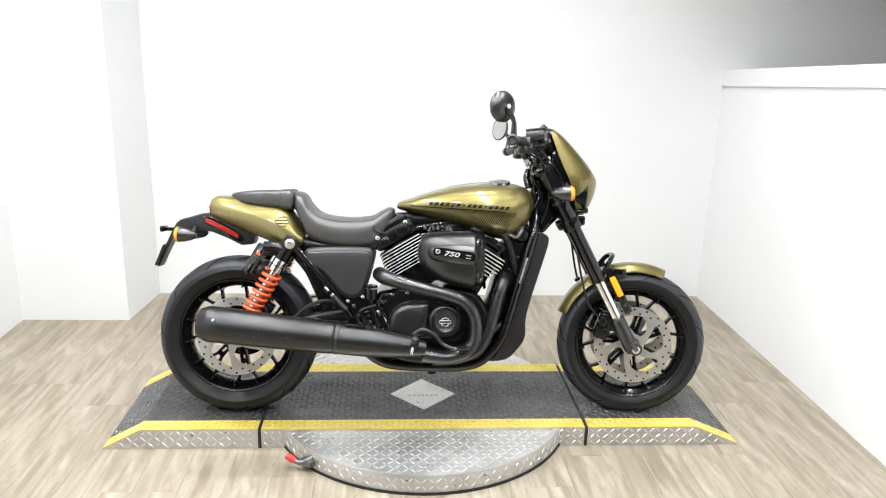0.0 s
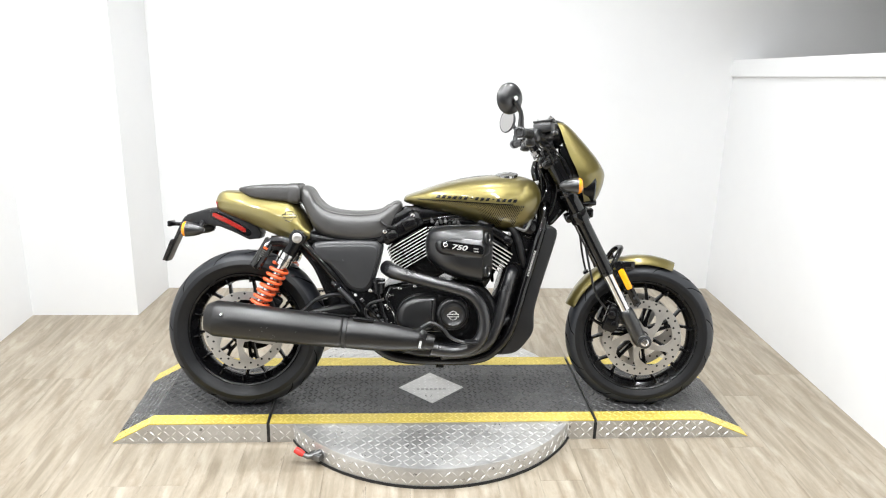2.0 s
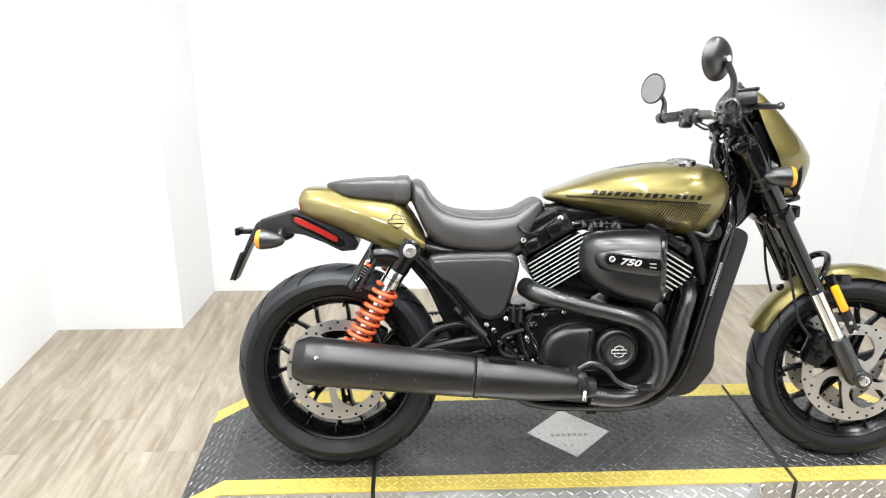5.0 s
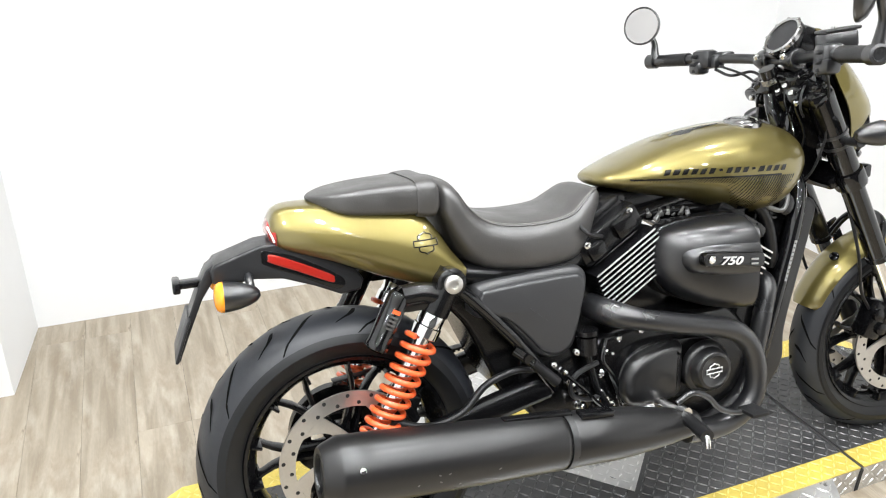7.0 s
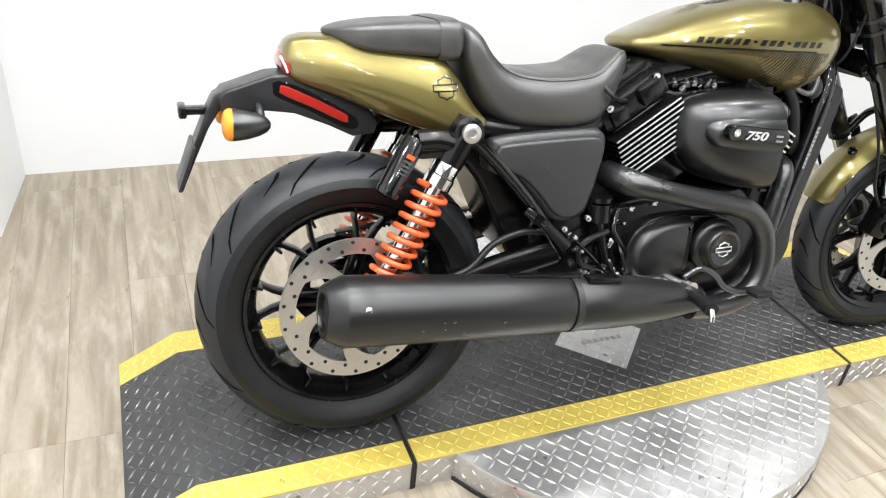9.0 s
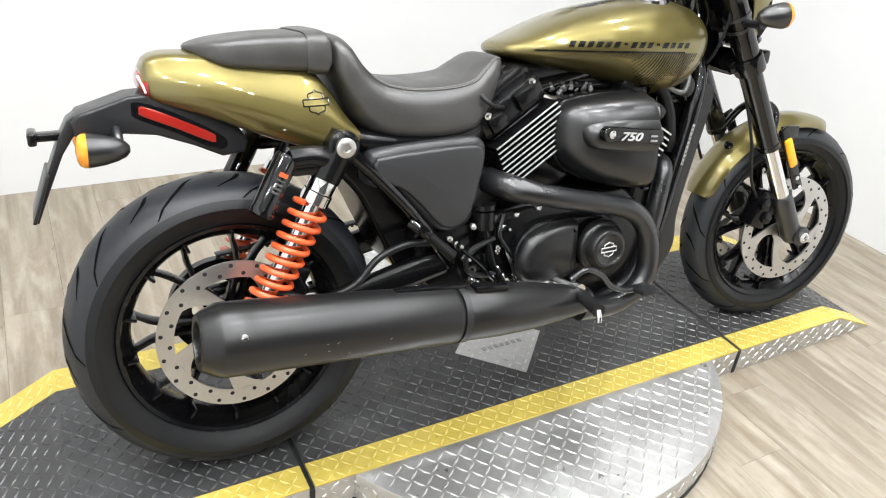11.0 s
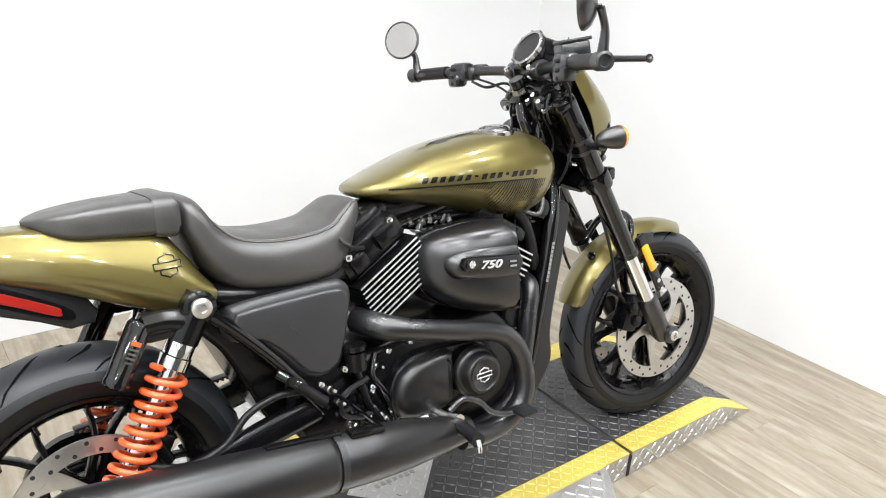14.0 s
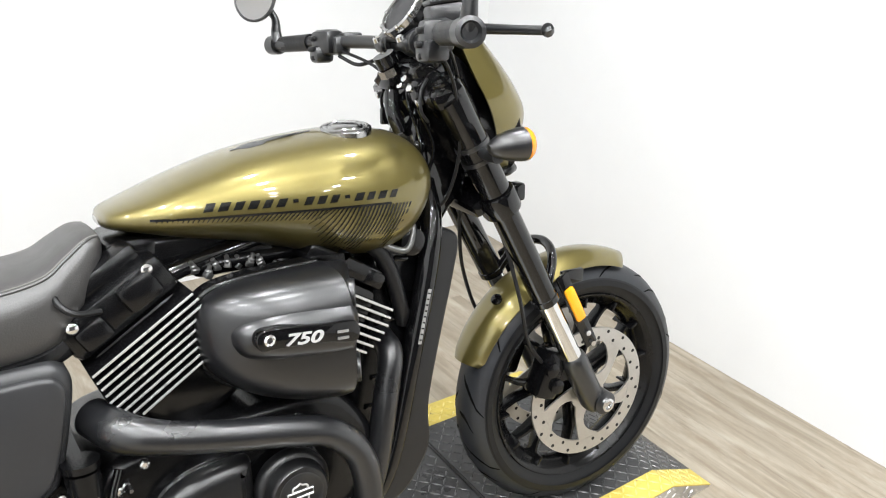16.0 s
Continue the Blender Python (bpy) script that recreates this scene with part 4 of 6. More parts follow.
# -- shocks
for sgn in (-1, 1):
    e = hub("rear_shock", bike)
    e["label"] = "twin-tube shock with orange coil spring and reservoir"
    top, bot = Vector((-0.554, sgn * 0.126, 0.664)), Vector((-0.740, sgn * 0.126, 0.345))
    ax = (bot - top).normalized()
    part("top_mount", bm_merge([bm_tube([top - ax * 0.022, top + ax * 0.070], 0.029, 18), bm_lathe([(0, 0.030), (0.032, 0.030), (0.036, 0.025)], top + Vector((0, -sgn * 0.012, 0)), (0, sgn, 0), 22),
                               bm_tube([top + ax * 0.034, top + Vector((-0.055, 0, -0.016)), top + Vector((-0.098, 0, -0.016))], [0.026, 0.022, 0.022], 14), bm_box(top + Vector((-0.060, 0, -0.030)), (0.075, 0.030, 0.034), 0.006)]), M_ENGINE, e)
    part("mount_bolt", bm_lathe([(0, 0.0185), (0.010, 0.0185), (0.013, 0.014), (0.0135, 0.008), (0.009, 0.007), (0.009, 0.0)], top + Vector((0, sgn * 0.022, 0)), (0, sgn, 0), 22), M_STEEL, e, "bright bolt head")
    part("upper_sleeve", bm_lathe([(0.058, 0.022), (0.064, 0.0265), (0.095, 0.0265), (0.097, 0.029), (0.118, 0.029), (0.120, 0.024)], top, ax, 24), M_CHROME, e)
    part("damper", bm_tube([top + ax * 0.11, bot], 0.0165, 18), M_CHROME, e)
    hel = []
    turns, L0, L1 = 9.5, 0.122, 0.345
    u = ax.orthogonal().normalized()
    w = ax.cross(u)
    for i in range(int(turns * 20) + 1):
        a = 2 * math.pi * i / 20
        hel.append(top + ax * (L0 + (L1 - L0) * i / (turns * 20)) + (u * math.cos(a) + w * math.sin(a)) * 0.0315)
    part("coil_spring", bm_tube(hel, 0.0058, 9, raw=True), M_ORANGE, e, "orange coil spring")
    part("lower_mount", bm_lathe([(0.338, 0.03), (0.345, 0.03), (0.35, 0.022), (0.37, 0.02)], top, ax, 22), M_GLOSS, e)
    r0 = top + Vector((-0.098, 0, -0.008))
    res = part("reservoir", bm_lathe([(0, 0.018), (0.006, 0.0225), (0.105, 0.0225), (0.108, 0.024), (0.118, 0.024), (0.122, 0.018)], r0, ax, 24), M_GLOSS, e)
    ra = math.atan2(ax.x, -ax.z)
    rm = Euler((0, -ra, 0)).to_matrix()
    part("reservoir_label", bm_box(r0 + ax * 0.036 + Vector((0, sgn * 0.0222, 0)), (0.016, 0.002, 0.008), 0, rm), M_ORANGE, res)
    for k in range(4):
        part("print_bar", bm_box(r0 + ax * (0.047 + 0.008 * k) + Vector((0, sgn * 0.0222, 0)), (0.016 - 0.003 * (k % 2), 0.002, 0.0035), 0, rm), M_CASTALU, res)

# -- swingarm and rear frame
for sgn in (-1, 1):
    part("swingarm_leg", bm_loft([(-0.785, 0.016, 0.290, 0.335, 3.0), (-0.70, 0.017, 0.290, 0.345, 3.0), (-0.50, 0.018, 0.335, 0.395, 3.0), (-0.34, 0.02, 0.37, 0.43, 3.0)], 20, n=4), M_ENGINE, bike).location = (0, sgn * 0.118, 0)
    part("subframe_tube", bm_tube([(-0.545, sgn * 0.132, 0.655), (-0.50, sgn * 0.134, 0.610), (-0.43, sgn * 0.134, 0.532), (-0.375, sgn * 0.132, 0.46), (-0.33, sgn * 0.125, 0.39)], 0.014, 14), M_GLOSS, bike)
    part("seat_rail", bm_tube([(-0.72, sgn * 0.055, 0.715), (-0.55, sgn * 0.085, 0.675), (-0.35, sgn * 0.10, 0.655), (-0.12, sgn * 0.07, 0.72), (0.1, sgn * 0.05, 0.76)], 0.014, 12), M_GLOSS, bike)
part("inner_mudguard", bm_pillow([(-0.560, 0.630), (-0.450, 0.650), (-0.36, 0.56), (-0.325, 0.43), (-0.36, 0.370), (-0.425, 0.378), (-0.462, 0.452), (-0.505, 0.545)], 0.075, -0.085, 0.012), M_ENGINE, bike, "black plastic inner mudguard")
part("pivot_casting", bm_pillow([(-0.40, 0.46), (-0.34, 0.49), (-0.27, 0.48), (-0.24, 0.40), (-0.26, 0.31), (-0.34, 0.30), (-0.39, 0.36)], 0.11, -0.115, 0.012), M_ENGINE, bike)
part("brake_hose", bm_tube([(-0.70, -0.13, 0.40), (-0.62, -0.135, 0.372), (-0.545, -0.135, 0.385), (-0.49, -0.13, 0.43), (-0.43, -0.135, 0.452), (-0.38, -0.14, 0.45)], 0.0075, 10), M_RUBBER, bike, "black rear brake hose")
part("rear_caliper", bm_merge([bm_box((-0.655, -0.085, 0.405), (0.05, 0.05, 0.07), 0.008, Euler((0, radians(30), 0)).to_matrix()), bm_tube([(-0.66, -0.11, 0.43), (-0.64, -0.11, 0.38)], 0.014, 12)]), M_ENGINE, bike)
peg = hub("passenger_peg", bike)
part("peg_rubber", bm_tube([(-0.395, -0.165, 0.475), (-0.345, -0.170, 0.425)], [0.010, 0.012], 14), M_RUBBER, peg)
part("peg_joint", bm_merge([bm_tube([(-0.425, -0.140, 0.50), (-0.39, -0.163, 0.47)], 0.011, 12), bm_lathe([(0, 0.010), (0.012, 0.010)], (-0.405, -0.155, 0.485), (0, -1, 0), 12)]), M_GLOSS, peg)

# -- side cover
COVER = [(-0.506, 0.588), (-0.502, 0.634), (-0.482, 0.648), (-0.40, 0.654), (-0.29, 0.655), (-0.258, 0.648), (-0.246, 0.622), (-0.255, 0.570), (-0.270, 0.514), (-0.286, 0.476), (-0.324, 0.462), (-0.366, 0.474), (-0.408, 0.522), (-0.446, 0.560), (-0.488, 0.574)]
PANEL = [(-0.498, 0.590), (-0.492, 0.628), (-0.470, 0.636), (-0.36, 0.640), (-0.288, 0.640), (-0.264, 0.632), (-0.257, 0.610), (-0.266, 0.566), (-0.280, 0.516), (-0.296, 0.486), (-0.324, 0.474), (-0.360, 0.486), (-0.402, 0.534), (-0.442, 0.570)]
for sgn in (-1, 1):
    sc = part("side_cover", bm_pillow(COVER, sgn * 0.06, sgn * 0.136, 0.016, dome=0.004), M_SIDE, bike, "dark grey moulded side cover")
    part("cover_panel", bm_pillow(PANEL, sgn * 0.132, sgn * 0.1440, 0.007, dome=0.003), M_SIDE, sc)

part("seat_base", bm_loft([(-0.545, 0.096, 0.640, 0.700, 4.0), (-0.50, 0.112, 0.636, 0.685, 4.0), (-0.40, 0.120, 0.632, 0.668, 4.0), (-0.29, 0.118, 0.632, 0.668, 4.0), (-0.235, 0.102, 0.640, 0.690, 4.0), (-0.19, 0.078, 0.668, 0.735, 4.0)], 28, n=4), M_ENGINE, bike, "black plastic tray under the seat")

# -- engine
part("crankcase", bm_merge([bm_pillow([(-0.24, 0.47), (-0.16, 0.50), (0.0, 0.51), (0.12, 0.50), (0.19, 0.42), (0.20, 0.32), (0.16, 0.24), (0.05, 0.215), (-0.12, 0.22), (-0.22, 0.27), (-0.26, 0.37)], 0.0, -0.135, 0.02), bm_pillow([(-0.24, 0.47), (-0.16, 0.50), (0.0, 0.51), (0.12, 0.50), (0.19, 0.42), (0.20, 0.32), (0.16, 0.24), (0.05, 0.215), (-0.12, 0.22), (-0.22, 0.27), (-0.26, 0.37)], 0.0, 0.15, 0.02)]), M_ENGINE, bike, "black engine crankcase")
part("gearbox_casting", bm_pillow([(-0.33, 0.36), (-0.31, 0.45), (-0.24, 0.47), (-0.18, 0.44), (-0.18, 0.30), (-0.24, 0.26), (-0.31, 0.28)], 0.11, -0.10, 0.02), M_ENGINE, bike)
cover = part("clutch_cover", bm_pillow([(-0.192, 0.372), (-0.186, 0.405), (-0.165, 0.437), (-0.130, 0.456), (-0.085, 0.463), (-0.03, 0.462), (0.03, 0.456), (0.070, 0.435), (0.082, 0.39), (0.068, 0.345), (0.02, 0.322), (-0.05, 0.318), (-0.12, 0.318), (-0.170, 0.328), (-0.188, 0.348)], -0.12, -0.158, 0.008, 3), M_ENGINE, bike, "flat-faced black clutch cover with a broad chamfer")
part("cover_face", bm_pillow([(-0.188, 0.372), (-0.181, 0.406), (-0.160, 0.434), (-0.128, 0.451), (-0.085, 0.458), (-0.040, 0.457), (-0.034, 0.430), (-0.036, 0.385), (-0.046, 0.335), (-0.12, 0.322), (-0.166, 0.331), (-0.183, 0.350)], -0.156, -0.186, 0.024, 3), M_COVER, cover, "matt black face")
rc = part("round_cover", bm_lathe([(0, 0.060), (0.012, 0.060), (0.018, 0.056), (0.020, 0.050), (0.026, 0.0475), (0.036, 0.0465), (0.041, 0.0425), (0.042, 0.036), (0.038, 0.031), (0.037, 0.0)], (0.021, -0.172, 0.391), (0, -1, 0), 44), M_COVER, bike, "round black timing cover with a silver emblem")
for line in badge_lines((0.021, 0.391), 0.0215):
    part("emblem_line", bm_tube([(x, -0.2108, z) for x, z in line], 0.0016, 6, raw=True), M_FIN, rc)
for bx_, bz_ in ((-0.176, 0.480), (-0.120, 0.487), (-0.058, 0.482), (0.0, 0.476), (0.06, 0.474), (-0.215, 0.452), (-0.222, 0.405), (-0.206, 0.345)):
    part("case_bolt", bm_lathe([(0, 0.0068), (0.009, 0.0068), (0.0105, 0.0045), (0.008, 0.003), (0.008, 0)], (bx_, -0.134, bz_), (0, -1, 0), 14), M_CHROME, bike)


def cylinder(name, cx, cz, lean, lab, full=True):
    """Finned cylinder with its head; fins lie across the leaning bore."""
    e = hub(name, bike, pose(cx, 0, cz, 0, lean, 0))
    e["label"] = lab
    part("barrel", bm_box((0, 0, -0.045), (0.150, 0.20, 0.20), 0.02), M_ENGINE, e)
    count, pitch, edge = (9, 0.0112, 0.0034) if full else (7, 0.0135, 0.0042)
    for k in range(count):
        z = -0.046 + pitch * k
        fl = 0.188 - 0.004 * abs(k - 4) if k > 1 else 0.15 + 0.015 * k
        fin = part("fin", bm_box((0, 0, z), (fl, 0.262, 0.0050), 0.0012), M_ENGINE, e)
        part("fin_edge", bm_box((0, -0.1318, z), (fl - 0.004, 0.0026, edge), 0.0008), M_FIN, fin, "bright machined fin edge")
        part("fin_edge", bm_box((0, 0.1318, z), (fl - 0.004, 0.0022, 0.0043)), M_FIN, fin)
    if not full:
        part("cylinder_head", bm_merge([bm_box((-0.01, 0, 0.072), (0.150, 0.205, 0.034), 0.010), bm_box((0.05, -0.08, 0.070), (0.04, 0.05, 0.030), 0.008)]), M_ENGINE, e, "black cylinder head")
        return e
    part("cylinder_head", bm_merge([bm_box((0, 0, 0.085), (0.168, 0.215, 0.060), 0.012), bm_box((0.0, 0, 0.125), (0.14, 0.18, 0.04), 0.014), bm_box((0.035, -0.105, 0.088), (0.055, 0.035, 0.042), 0.008), bm_box((-0.045, -0.102, 0.080), (0.045, 0.03, 0.038), 0.008)]), M_ENGINE, e, "black cylinder head")
    for q in (-0.06, 0.06):
        part("head_bolt", bm_lathe([(0, 0.008), (0.008, 0.008), (0.010, 0.005)], (q, -0.108, 0.107), (0, -1, 0), 12), M_CHROME, e)
    part("spark_lead", bm_tube([(-0.02, -0.11, 0.10), (-0.045, -0.125, 0.125), (-0.05, -0.11, 0.15), (-0.03, -0.07, 0.16)], 0.0045, 8), M_RUBBER, e)
    return e


cylinder("rear_cylinder", -0.128, 0.628, -31, "black rear cylinder with bright-edged fins")
cylinder("front_cylinder", 0.150, 0.625, 31, "black front cylinder with bright-edged fins", False)
part("throttle_body", bm_merge([bm_box((0.01, -0.030, 0.728), (0.13, 0.08, 0.040), 0.012), bm_tube([(-0.075, -0.050, 0.722), (-0.03, -0.068, 0.728), (0.05, -0.070, 0.728), (0.10, -0.060, 0.724)], 0.010, 12)]), M_ENGINE, bike, "black throttle body")
random.seed(8)
for k in range(7):
    q = Vector((-0.056 + 0.0165 * k, -0.072 - random.uniform(0.0, 0.010), 0.720 + random.uniform(-0.006, 0.007)))
    part("intake_fitting", bm_merge([bm_lathe([(0, 0.0056), (0.008, 0.0056), (0.010, 0.0036), (0.016, 0.0034)], q, (random.uniform(-0.6, 0.6), -0.3, 1), 10), bm_box(q, (0.013, 0.011, 0.010), 0.002, Euler((random.random(), random.random(), random.random())).to_matrix())]), M_CASTALU, bike, "raw aluminium fitting")

# -- air cleaner
def bm_bullet(stations, y0, m=24, n=5):
    """A half shell lying along x: top, bottom and depth at each station, bulging away from y0."""
    upper = spline([Vector((x, zt, zb)) for x, zt, zb, d, pw in stations], n)
    depth = spline([Vector((x, d, pw)) for x, zt, zb, d, pw in stations], n)
    rings = []
    for u, w in zip(upper, depth):
        ring = []
        for k in range(m + 1):
            th = math.pi * (k / m - 0.5)
            c, q = abs(math.cos(th)) ** (2 / w.z), abs(math.sin(th)) ** (2 / w.z) * (1 if th > 0 else -1)
            ring.append(Vector((u.x, y0 - max(0.001, w.y) * c, (u.y + u.z) / 2 + (u.y - u.z) / 2 * q)))
        rings.append(ring)
    return bridge(bmesh.new(), rings)


SHELL = [(-0.083, 0.652, 0.636, 0.018, 2.6), (-0.079, 0.674, 0.610, 0.040, 2.8), (-0.066, 0.695, 0.583, 0.062, 3.0), (-0.040, 0.708, 0.558, 0.083, 3.2), (0.0, 0.714, 0.535, 0.100, 3.4), (0.05, 0.7165, 0.518, 0.111, 3.6),
         (0.10, 0.717, 0.509, 0.117, 3.8), (0.122, 0.717, 0.508, 0.1185, 3.8), (0.125, 0.716, 0.509, 0.116, 3.8), (0.142, 0.714, 0.512, 0.084, 3.6), (0.166, 0.710, 0.517, 0.034, 3.4), (0.172, 0.704, 0.523, 0.012, 3.2)]
ac = part("air_cleaner_cover", bm_bullet(SHELL, -0.105), M_AIR, bike, "satin black air cleaner cover with front scoops", 35)
AC = [(x - 0.0045 if x < 0 else x, zt + 0.004) for x, zt, zb, d, pw in SHELL] + [(x - 0.0045 if x < 0 else x, zb - 0.004) for x, zt, zb, d, pw in SHELL[::-1]]
part("cover_lip", bm_pillow(AC, -0.095, -0.124, 0.006), M_ENGINE, ac)
SPINE = [(-0.050, 0.656, 0.640, 0.060, 2.6), (-0.046, 0.668, 0.624, 0.084, 2.6), (-0.030, 0.678, 0.606, 0.104, 2.7), (0.01, 0.687, 0.594, 0.1175, 2.8), (0.06, 0.690, 0.586, 0.1235, 2.9), (0.112, 0.690, 0.580, 0.1260, 3.0),
         (0.122, 0.689, 0.581, 0.1250, 3.0), (0.134, 0.676, 0.594, 0.112, 2.8), (0.150, 0.662, 0.606, 0.080, 2.6), (0.158, 0.650, 0.616, 0.050, 2.6)]
part("cover_bulge", bm_bullet(SPINE, -0.105), M_AIR, ac, "", 35)
part("badge_plate", bm_pillow([(-0.030, 0.650), (-0.024, 0.664), (0.0, 0.666), (0.07, 0.656), (0.122, 0.648), (0.122, 0.618), (0.07, 0.627), (0.0, 0.636), (-0.022, 0.637)], -0.215, -0.2325, 0.0025), M_GLOSS, ac, "gloss black badge plate")
for xc, zc in ((0.144, 0.674), (0.145, 0.553)):
    sp = part("front_scoop", bm_lathe([(-0.02, 0.023), (0.003, 0.023), (0.0045, 0.0205), (-0.002, 0.018)], (xc, -0.184, zc), (0.885, -0.465, 0.0), 28), M_SATIN, ac, "front scoop")
    part("scoop_mesh", bm_lathe([(-0.004, 0.0185), (-0.0015, 0.018), (-0.0014, 0.0)], (xc, -0.184, zc), (0.885, -0.465, 0.0), 24), M_PLASTIC, sp, "grey mesh in the scoop")
part("badge_bolt", bm_lathe([(0, 0.0085), (0.004, 0.0085), (0.006, 0.006), (0.004, 0.004), (0.004, 0)], (-0.012, -0.232, 0.652), (0, -1, 0), 16), M_CHROME, ac)
cu = bpy.data.curves.new("number_750", "FONT")
cu.body, cu.size, cu.extrude, cu.shear, cu.offset = "750", 0.0250, 0.0008, 0.25, 0.0006
cu.materials.append(M_NUMBER)
tx = new("number_750", cu)
tx.parent = ac
tx.matrix_basis = Matrix.Translation((0.008, -0.2345, 0.6385)) @ pose(0, 0, 0, 90, 6.5, 0) @ Matrix.Diagonal((1.5, 0.95, 1, 1))
for k in range(2):
    part("print_bar", bm_box((0.099, -0.2345, 0.6385 - 0.010 * k), (0.018, 0.0015, 0.004), 0, Euler((0, radians(6), 0)).to_matrix()), M_FAINT, ac)

# -- exhaust
ex = hub("exhaust", bike)
ex["label"] = "black two-into-one exhaust with a long muffler"
part("rear_header", bm_tube([(-0.225, -0.100, 0.552), (-0.200, -0.160, 0.545), (-0.15, -0.185, 0.532), (-0.06, -0.196, 0.510), (0.02, -0.202, 0.492), (0.08, -0.206, 0.471), (0.120, -0.209, 0.428), (0.135, -0.211, 0.368), (0.126, -0.213, 0.312), (0.085, -0.214, 0.274), (0.02, -0.216, 0.260), (-0.06, -0.220, 0.270)], [0.028, 0.028, 0.0232, 0.0228, 0.0228, 0.0228, 0.0230, 0.0235, 0.0240, 0.0240, 0.0245, 0.026], 22, 8), M_EXH, ex)
part("front_header", bm_tube([(0.250, -0.07, 0.545), (0.240, -0.12, 0.53), (0.222, -0.132, 0.47), (0.205, -0.135, 0.40), (0.185, -0.137, 0.33), (0.150, -0.14, 0.275), (0.08, -0.15, 0.245), (-0.02, -0.17, 0.240)], 0.022, 20), M_EXH, ex)
mf0, mf1 = Vector((-0.862, -0.243, 0.384)), Vector((-0.378, -0.238, 0.332))
max_ = (mf1 - mf0).normalized()
ml = (mf1 - mf0).length
part("muffler", bm_lathe([(0.030, 0.036), (0.012, 0.034), (0.0, 0.036), (0.0, 0.047), (0.006, 0.052), (0.030, 0.0625), (0.034, 0.0645), (0.10, 0.0645), (ml * 0.6, 0.0615), (ml - 0.012, 0.0575), (ml - 0.004, 0.056), (ml, 0.052)], mf0, max_, 44), M_MUFF, ex, "long matt black muffler with scuffs")
part("muffler_outlet", bm_lathe([(0.010, 0.0355), (0.0085, 0.034), (0.032, 0.034), (0.034, 0.0)], mf0, max_, 30), M_HOLE, ex)
# Dark ring drawn in place of the shaded gap between muffler and collector.
part("muffler_seam", bm_lathe([(ml + 0.000, 0.050), (ml + 0.000, 0.0575), (ml + 0.014, 0.0575), (ml + 0.015, 0.050)], mf0, max_, 40, close=True), M_SEAM, ex)
part("collector", bm_lathe([(ml + 0.012, 0.053), (ml + 0.02, 0.0555), (ml + 0.10, 0.0545), (ml + 0.17, 0.050), (ml + 0.25, 0.040), (ml + 0.31, 0.030), (ml + 0.33, 0.026)], mf0, max_, 40), M_MUFF, ex)
part("muffler_bolt", bm_lathe([(0, 0.006), (0.004, 0.006), (0.005, 0.003)], mf0 + max_ * 0.068 + Vector((0, -0.0585, 0.026)), (0, -1, 0.44), 14), M_CHROME, ex)
part("heat_shield_clamp", bm_merge([bm_box(mf0 + max_ * (ml + 0.075) + Vector((0, -0.012, 0.056)), (0.075, 0.030, 0.014), 0.004, Euler((0, radians(6), 0)).to_matrix()), bm_box(mf0 + max_ * (ml - 0.05) + Vector((0, 0.0, 0.058)), (0.15, 0.02, 0.012), 0.003, Euler((0, radians(6), 0)).to_matrix())]), M_ENGINE, ex)
random.seed(4)
for k in range(9):
    q = mf0 + max_ * random.uniform(0.15, 0.34)
    a = random.uniform(-0.75, 0.05)
    rr_ = 0.0652
    part("scuff_mark", bm_box(q + Vector((0, -rr_ * math.cos(a) * 0.98, rr_ * math.sin(a) * 0.98)), (random.uniform(0.0015, 0.006), 0.001, random.uniform(0.0008, 0.0022)), 0, Euler((-a, random.uniform(-0.6, 0.6), 0)).to_matrix()), M_CASTALU, ex)

# -- frame, radiator
for sgn in (-1, 1):
    part("down_tube", bm_tube([(0.375, sgn * 0.04, 0.80), (0.365, sgn * 0.075, 0.735), (0.343, sgn * 0.090, 0.655), (0.298, sgn * 0.092, 0.50), (0.246, sgn * 0.090, 0.32), (0.195, sgn * 0.088, 0.245), (0.13, sgn * 0.085, 0.205), (0.0, sgn * 0.085, 0.195), (-0.2, sgn * 0.085, 0.21), (-0.31, sgn * 0.09, 0.29)], 0.0195, 16), M_GLOSS, bike, "gloss black frame tube")
    part("radiator_cowl", bm_pillow([(0.362, 0.700), (0.375, 0.716), (0.400, 0.715), (0.420, 0.690), (0.402, 0.615), (0.365, 0.490), (0.340, 0.390), (0.338, 0.315), (0.312, 0.268), (0.268, 0.226), (0.200, 0.218), (0.215, 0.245), (0.250, 0.300), (0.285, 0.420), (0.330, 0.585)], sgn * 0.052, sgn * 0.084, 0.010), M_COWL, bike, "dark grey plastic radiator cowl")
part("radiator", bm_box((0.335, 0, 0.49), (0.035, 0.11, 0.36), 0.006, Euler((0, radians(14), 0)).to_matrix()), M_ENGINE, bike, "black radiator core")
# Added filler: keeps the space under the tank dark, no known part.
part("tank_filler", bm_loft([(-0.175, 0.040, 0.735, 0.775, 4.0), (-0.13, 0.052, 0.715, 0.785, 4.0), (0.0, 0.054, 0.712, 0.790, 4.0), (0.16, 0.056, 0.715, 0.795, 4.0), (0.25, 0.056, 0.725, 0.800, 4.0), (0.30, 0.046, 0.735, 0.800, 4.0)], 24, n=3), M_ENGINE, bike, "black filler block closing the gaps under the tank")
